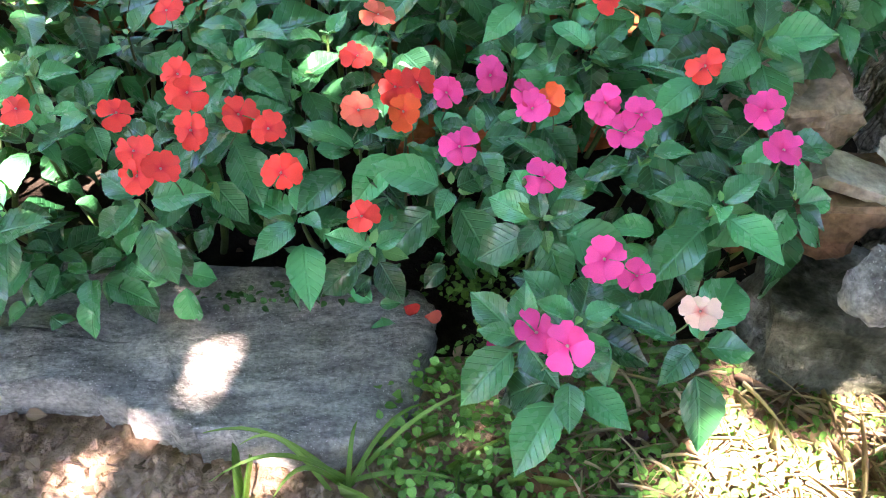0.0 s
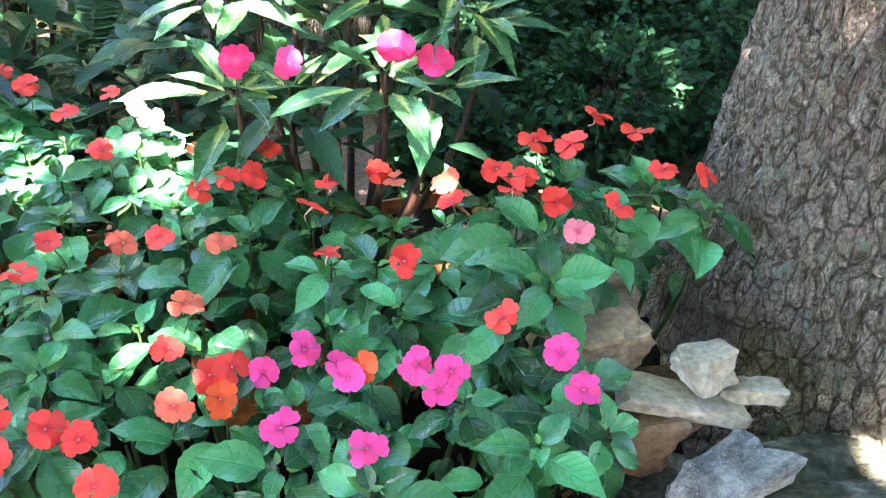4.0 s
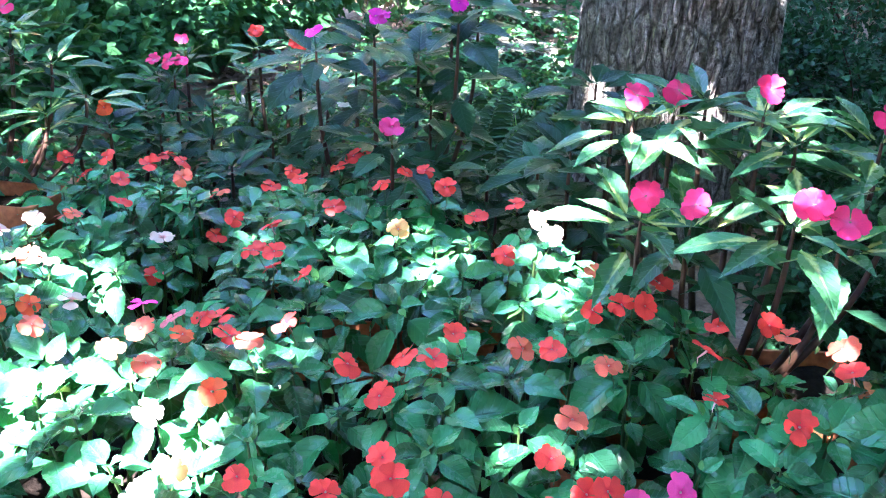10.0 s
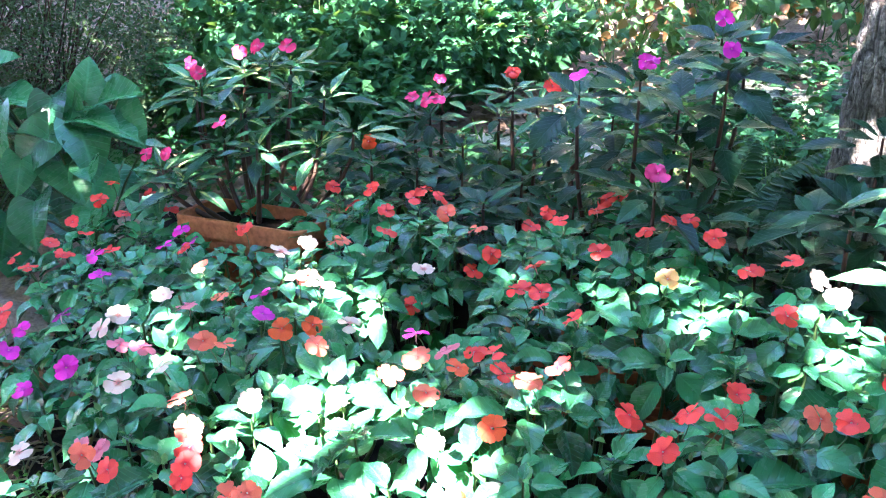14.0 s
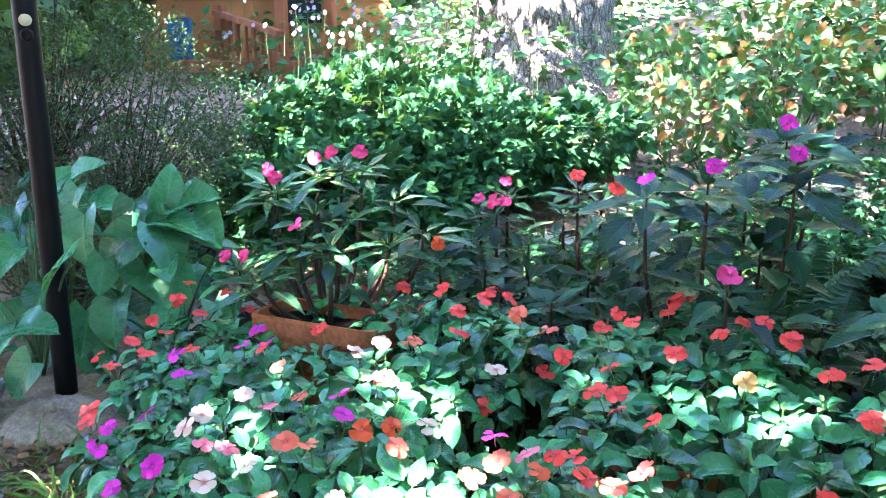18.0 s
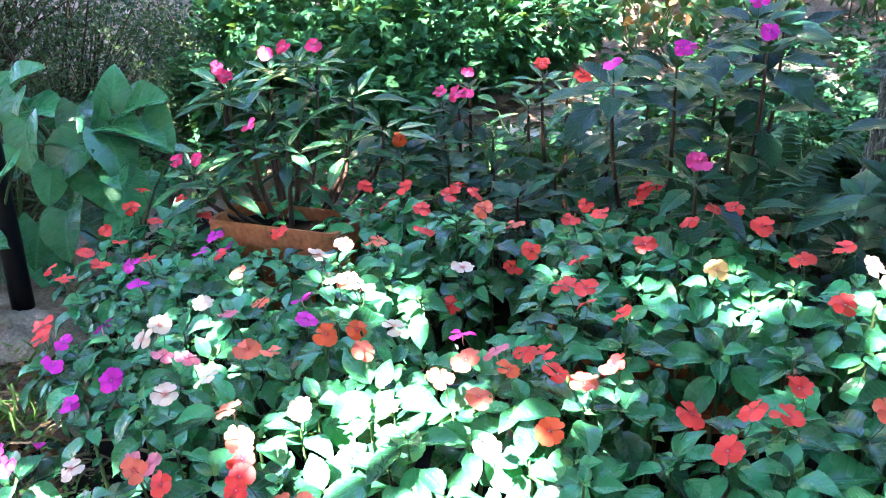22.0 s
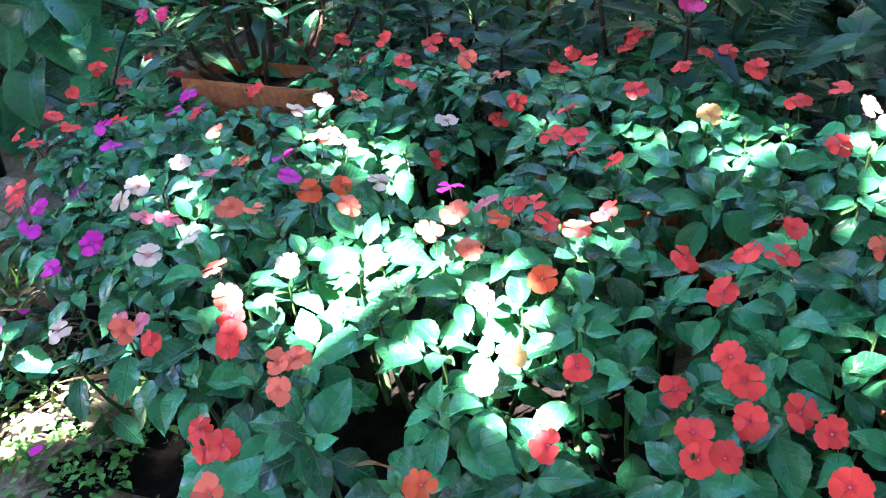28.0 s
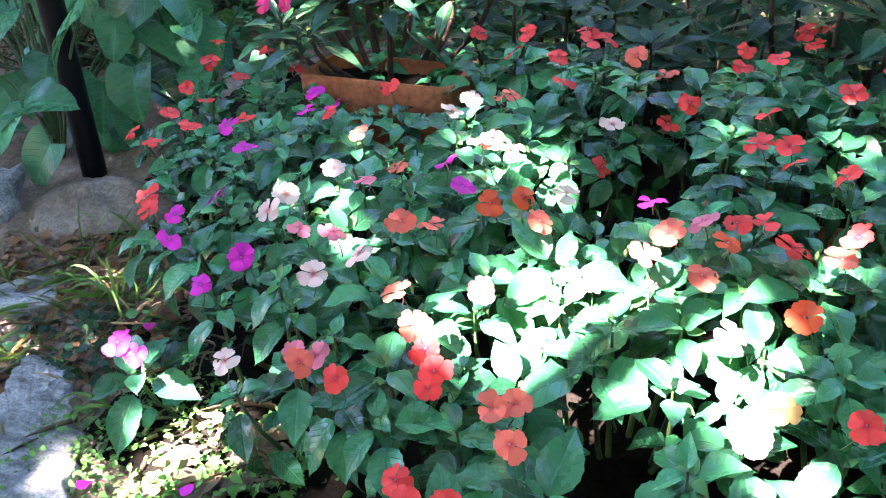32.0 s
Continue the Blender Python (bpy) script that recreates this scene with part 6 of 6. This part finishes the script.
house = thing("house", (-4.8, 7.2, 0.9), "ochre timber house with stained deck rail half hidden in trees", "house")
beam("wall", (-5.75, 6.75, 2.1), (-3.75, 7.95, 2.1), 0.16, 2.8, WALL, house)
for i in range(7):
    z = 1.05 + 0.2 * i
    beam("board", (-5.72, 6.675, z), (-3.73, 7.87, z), 0.02, 0.18, WALL, house)
frame_ob = beam("window", (-4.60, 7.31, 1.75), (-4.22, 7.54, 1.75), 0.10, 0.9, WOOD, house, "dark window in a timber frame")
beam("pane", (-4.56, 7.275, 1.75), (-4.24, 7.465, 1.75), 0.04, 0.78, PANE, frame_ob)
beam("deck_floor", (-5.1, 6.55, 0.98), (-4.15, 7.0, 0.98), 0.9, 0.10, WOOD, house)
for x, y, z0, z1 in ((-4.70, 6.51, 0.8, 1.50), (-4.07, 6.42, 0.8, 1.28), (-4.14, 6.60, 0.8, 2.6), (-3.86, 6.95, 0.8, 2.6)):
    beam("post", (x, y, z0), (x, y, z1), 0.085, 0.085, WOOD, house)
beam("handrail", (-4.74, 6.50, 1.44), (-4.03, 6.40, 1.26), 0.10, 0.05, WOOD, house)
for i in range(6):
    f = (i + 0.7) / 6.6
    x, y = -4.66 + 0.59 * f, 6.50 - 0.09 * f
    beam("baluster", (x, y, 0.9), (x, y, 1.40 - 0.17 * f), 0.035, 0.035, WOOD, house)
beam("cushion", (-5.02, 6.22, 1.22), (-4.86, 6.30, 1.22), 0.16, 0.34, BLUE, house, "blue cloth over the deck")


# ---- woodland that closes the view and low sky, and unseen crowns added to shade the garden ----
def crown(name, place, lumps, n, size, label, seed, trunk_r, tall, gaps=None):
    rng = np.random.default_rng(seed)
    t = thing(name, place, label, "tree")
    part("trunk", tubes([([(place[0], place[1], place[2] - 0.1), (place[0] + 0.05, place[1], place[2] + tall * 0.5), (place[0], place[1], place[2] + tall)], [trunk_r * 1.2, trunk_r, trunk_r * 0.6], 12)]), BARK, t)
    B = [scatter(rng, int(n * s), c, r, 0.25)[0] for c, r, s in lumps]
    for c, r, s in lumps:
        part("limb", tubes([(bend((place[0], place[1], place[2] + tall * 0.7), c, 0.2, 6), [trunk_r * 0.5, trunk_r * 0.4, trunk_r * 0.3, trunk_r * 0.2, trunk_r * 0.12, trunk_r * 0.05], 7)]), BARK, t)
    b = np.concatenate(B)
    if gaps is not None:
        b = b[gaps(b)]
    d = rng.normal(size=b.shape)
    u = rng.normal(size=b.shape) * 0.55 + np.array([0, 0, 1.0])
    s = size * rng.uniform(0.6, 1.3, len(b))
    foliage("crown", rng, FAR, b, d, u, s, s * 0.4, CROWN_LEAF, t)
    return t


# openings cut in the unseen crowns so sun patches land: where on the planting, how wide, and how much leaf is left
# there
OPENINGS = ((-0.70, 3.50, 0.30, 0.14, 0.5), (-0.30, 5.40, 0.95, 0.75, 0.93), (-1.95, 6.35, 1.40, 0.26, 0.45), (1.42, 0.93, 0.10, 0.07, 0.0),
            (0.58, 2.68, 1.10, 0.42, 0.5), (0.78, 2.25, 0.15, 0.14, 0.6), (-2.15, 2.15, 0.45, 0.34, 0.62), (-1.40, 2.35, 0.75, 0.30, 0.76), (-2.25, 2.08, 0.50, 0.06, 0.6), (-0.80, 2.60, 0.65, 0.40, 0.9), (-1.75, 1.55, 0.08, 0.22, 0.75), (-2.0, 1.84, 0.10, 0.05, 0.75), (-1.45, 1.25, 0.08, 0.22, 0.7), (2.12, 2.75, 0.26, 0.10, 0.55))
OPENINGS += ((-0.60, 1.20, 0.42, 0.065, 0), (-0.55, 1.33, 0.45, 0.05, 0), (-0.45, 1.13, 0.43, 0.04, 0.05), (-0.30, 1.07, 0.41, 0.03, 0.1), (-0.40, 1.30, 0.46, 0.045, 0.05), (-0.32, 1.21, 0.46, 0.05, 0.05), (-0.53, 1.14, 0.42, 0.05, 0.1), (-0.42, 1.22, 0.45, 0.05, 0.1), (-0.63, 1.14, 0.40, 0.05, 0.2), (-0.76, 1.20, 0.40, 0.06, 0.2), (-0.77, 1.30, 0.44, 0.05, 0.5), (-0.90, 1.21, 0.40, 0.06, 0.5), (-1.15, 1.42, 0.41, 0.03, 0.3), (-0.76, 1.69, 0.46, 0.055, 0.1), (-0.58, 1.51, 0.46, 0.055, 0.15), (-0.93, 1.80, 0.48, 0.045, 0.1),)
OPENINGS += ((-0.93, 1.94, 0.46, 0.03, 0.2), (-1.12, 1.56, 0.45, 0.035, 0.1), (-1.29, 1.57, 0.40, 0.03, 0.2), (-1.41, 1.56, 0.39, 0.04, 0.4), (-1.16, 1.47, 0.43, 0.03, 0.3), (-1.03, 1.37, 0.42, 0.025, 0.4), (-1.11, 1.76, 0.44, 0.03, 0.3), (-0.23, 1.33, 0.51, 0.035, 0.1), (-0.00, 1.78, 0.56, 0.05, 0), (-0.10, 1.76, 0.56, 0.035, 0.4), (-0.06, 1.79, 0.56, 0.055, 0), (-0.12, 1.73, 0.56, 0.05, 0.45), (0.00, 1.67, 0.55, 0.04, 0.4), (0.26, 1.83, 0.58, 0.04, 0.1), (0.30, 1.73, 0.58, 0.04, 0.1), (0.35, 1.62, 0.57, 0.04, 0.3),)
OPENINGS += ((0.34, 1.17, 0.47, 0.04, 0.5), (0.79, 1.45, 0.56, 0.035, 0.3), (0.69, 1.49, 0.55, 0.035, 0.5), (0.85, 1.45, 0.58, 0.03, 0.3), (-0.15, 1.79, 0.58, 0.05, 0.3), (0.24, 1.20, 0.48, 0.03, 0.4), (0.28, 1.13, 0.45, 0.02, 0.4), (0.74, 0.91, 0.09, 0.02, 0.4), (0.70, 0.83, 0.09, 0.04, 0.5), (0.79, 0.74, 0.09, 0.085, 0.2), (0.89, 0.69, 0.09, 0.1, 0.12), (0.81, 0.98, 0.09, 0.02, 0.6), (-0.17, 0.78, 0.09, 0.08, 0.8), (-0.02, 0.73, 0.09, 0.08, 0.85), (0.60, 0.70, 0.09, 0.04, 0.6), (-1.20, 1.21, 0.08, 0.06, 0.1),)
OPENINGS += ((-1.06, 1.06, 0.08, 0.09, 0.55), (-1.25, 1.11, 0.08, 0.05, 0.4), (-1.13, 0.96, 0.08, 0.1, 0.6), (-2.14, 1.95, 0.08, 0.03, 0.3), (-1.18, 1.20, 0.08, 0.06, 0.1), (-1.22, 1.11, 0.08, 0.06, 0.15), (-1.27, 1.05, 0.08, 0.06, 0.4), (-1.72, 1.61, 0.08, 0.07, 0.6), (-2.02, 1.94, 0.08, 0.03, 0.7), (0.42, 1.75, 0.86, 0.03, 0.3), (0.42, 1.57, 0.74, 0.005, 0.2), (0.73, 1.53, 0.76, 0, 0.4),)


def leaves_left(b):
    rng = np.random.default_rng(77)
    keep = np.ones(len(b), bool)
    s = np.array(SUN)
    for x, y, z, r, left in OPENINGS:
        off = b - (x, y, z)
        off = off - (off @ s)[:, None] * s
        keep &= (np.linalg.norm(off, axis=1) > r + 0.06) | (rng.random(len(b)) < left)
    return keep


# crowns out of view, added only to throw dappled shade on the bed
crown("unseen_shade_tree", (-3.6, -4.2, height(-3.6, -4.2)), [((-1.6, -2.9, 4.6), (2.6, 2.2, 0.7), 0.34), ((-3.8, -1.6, 5.0), (2.4, 2.2, 0.8), 0.22), ((0.9, -2.9, 4.7), (2.2, 2.2, 0.7), 0.24), ((-1.2, -0.6, 5.6), (3.2, 2.0, 0.8), 0.18), ((-6.3, 0.2, 5.6), (2.4, 2.4, 0.8), 0.16), ((-0.6, -0.8, 5.2), (1.1, 1.0, 0.4), 0.05), ((-3.65, -1.5, 4.7), (0.9, 0.9, 0.35), 0.06), ((-2.5, -6.0, 5.2), (3.4, 2.4, 0.8), 0.32), ((2.2, -6.0, 5.2), (2.6, 2.4, 0.8), 0.26)],
      32000, 0.145, "tall leafy tree, unseen, added to shade the garden", 401, 0.25, 5.0, leaves_left)
crown("unseen_shade_tree", (3.4, 0.4, height(3.4, 0.4)), [((0.3, 1.6, 6.0), (2.6, 2.0, 0.8), 0.42), ((-3.2, 2.0, 6.4), (2.6, 2.2, 0.8), 0.36), ((1.7, 0.0, 5.0), (1.9, 1.8, 0.6), 0.55), ((2.6, 2.4, 3.6), (1.5, 1.4, 0.7), 0.35), ((3.4, 0.2, 5.0), (2.0, 2.2, 0.7), 0.45), ((3.8, -3.0, 5.4), (2.2, 2.0, 0.7), 0.35)],
      11000, 0.15, "tall leafy tree, mostly unseen, added to shade the slope", 402, 0.22, 5.5, leaves_left)
# the last six stand out of view, added to block low skylight
for i, (x, y, w, h) in enumerate(((-6.5, 11.5, 2.6, 3.0), (-3.4, 12.5, 2.6, 3.2), (-0.4, 13.0, 2.6, 3.2), (2.6, 12.0, 2.6, 3.2), (5.2, 9.5, 2.4, 3.0), (5.5, 5.5, 2.2, 2.8), (-7.2, 6.5, 2.0, 3.0), (-6.0, 3.5, 1.8, 2.6), (4.6, 2.2, 1.6, 2.4), (6.0, -2.5, 2.4, 4.0), (3.5, -6.5, 2.6, 3.3), (-0.5, -8.5, 2.8, 3.5), (-4.8, -7.2, 2.6, 3.4), (-7.5, -3.5, 2.6, 4.2), (-8.0, 0.5, 2.4, 4.0))):
    z = height(x, y)
    crown("woodland_screen", (x, y, z), [((x, y, z + h * 0.45), (w, 1.0, h * 0.5), 0.45), ((x + 0.6, y - 0.4, z + h * 1.2), (w * 0.95, 1.0, h * 0.6), 0.35), ((x - 0.4, y, z + h * 2.0), (w * 0.95, 1.0, h * 0.6), 0.2)], 3600, 0.43, "leafy green woodland tree screening the view and low skylight", 420 + i, 0.12, h)
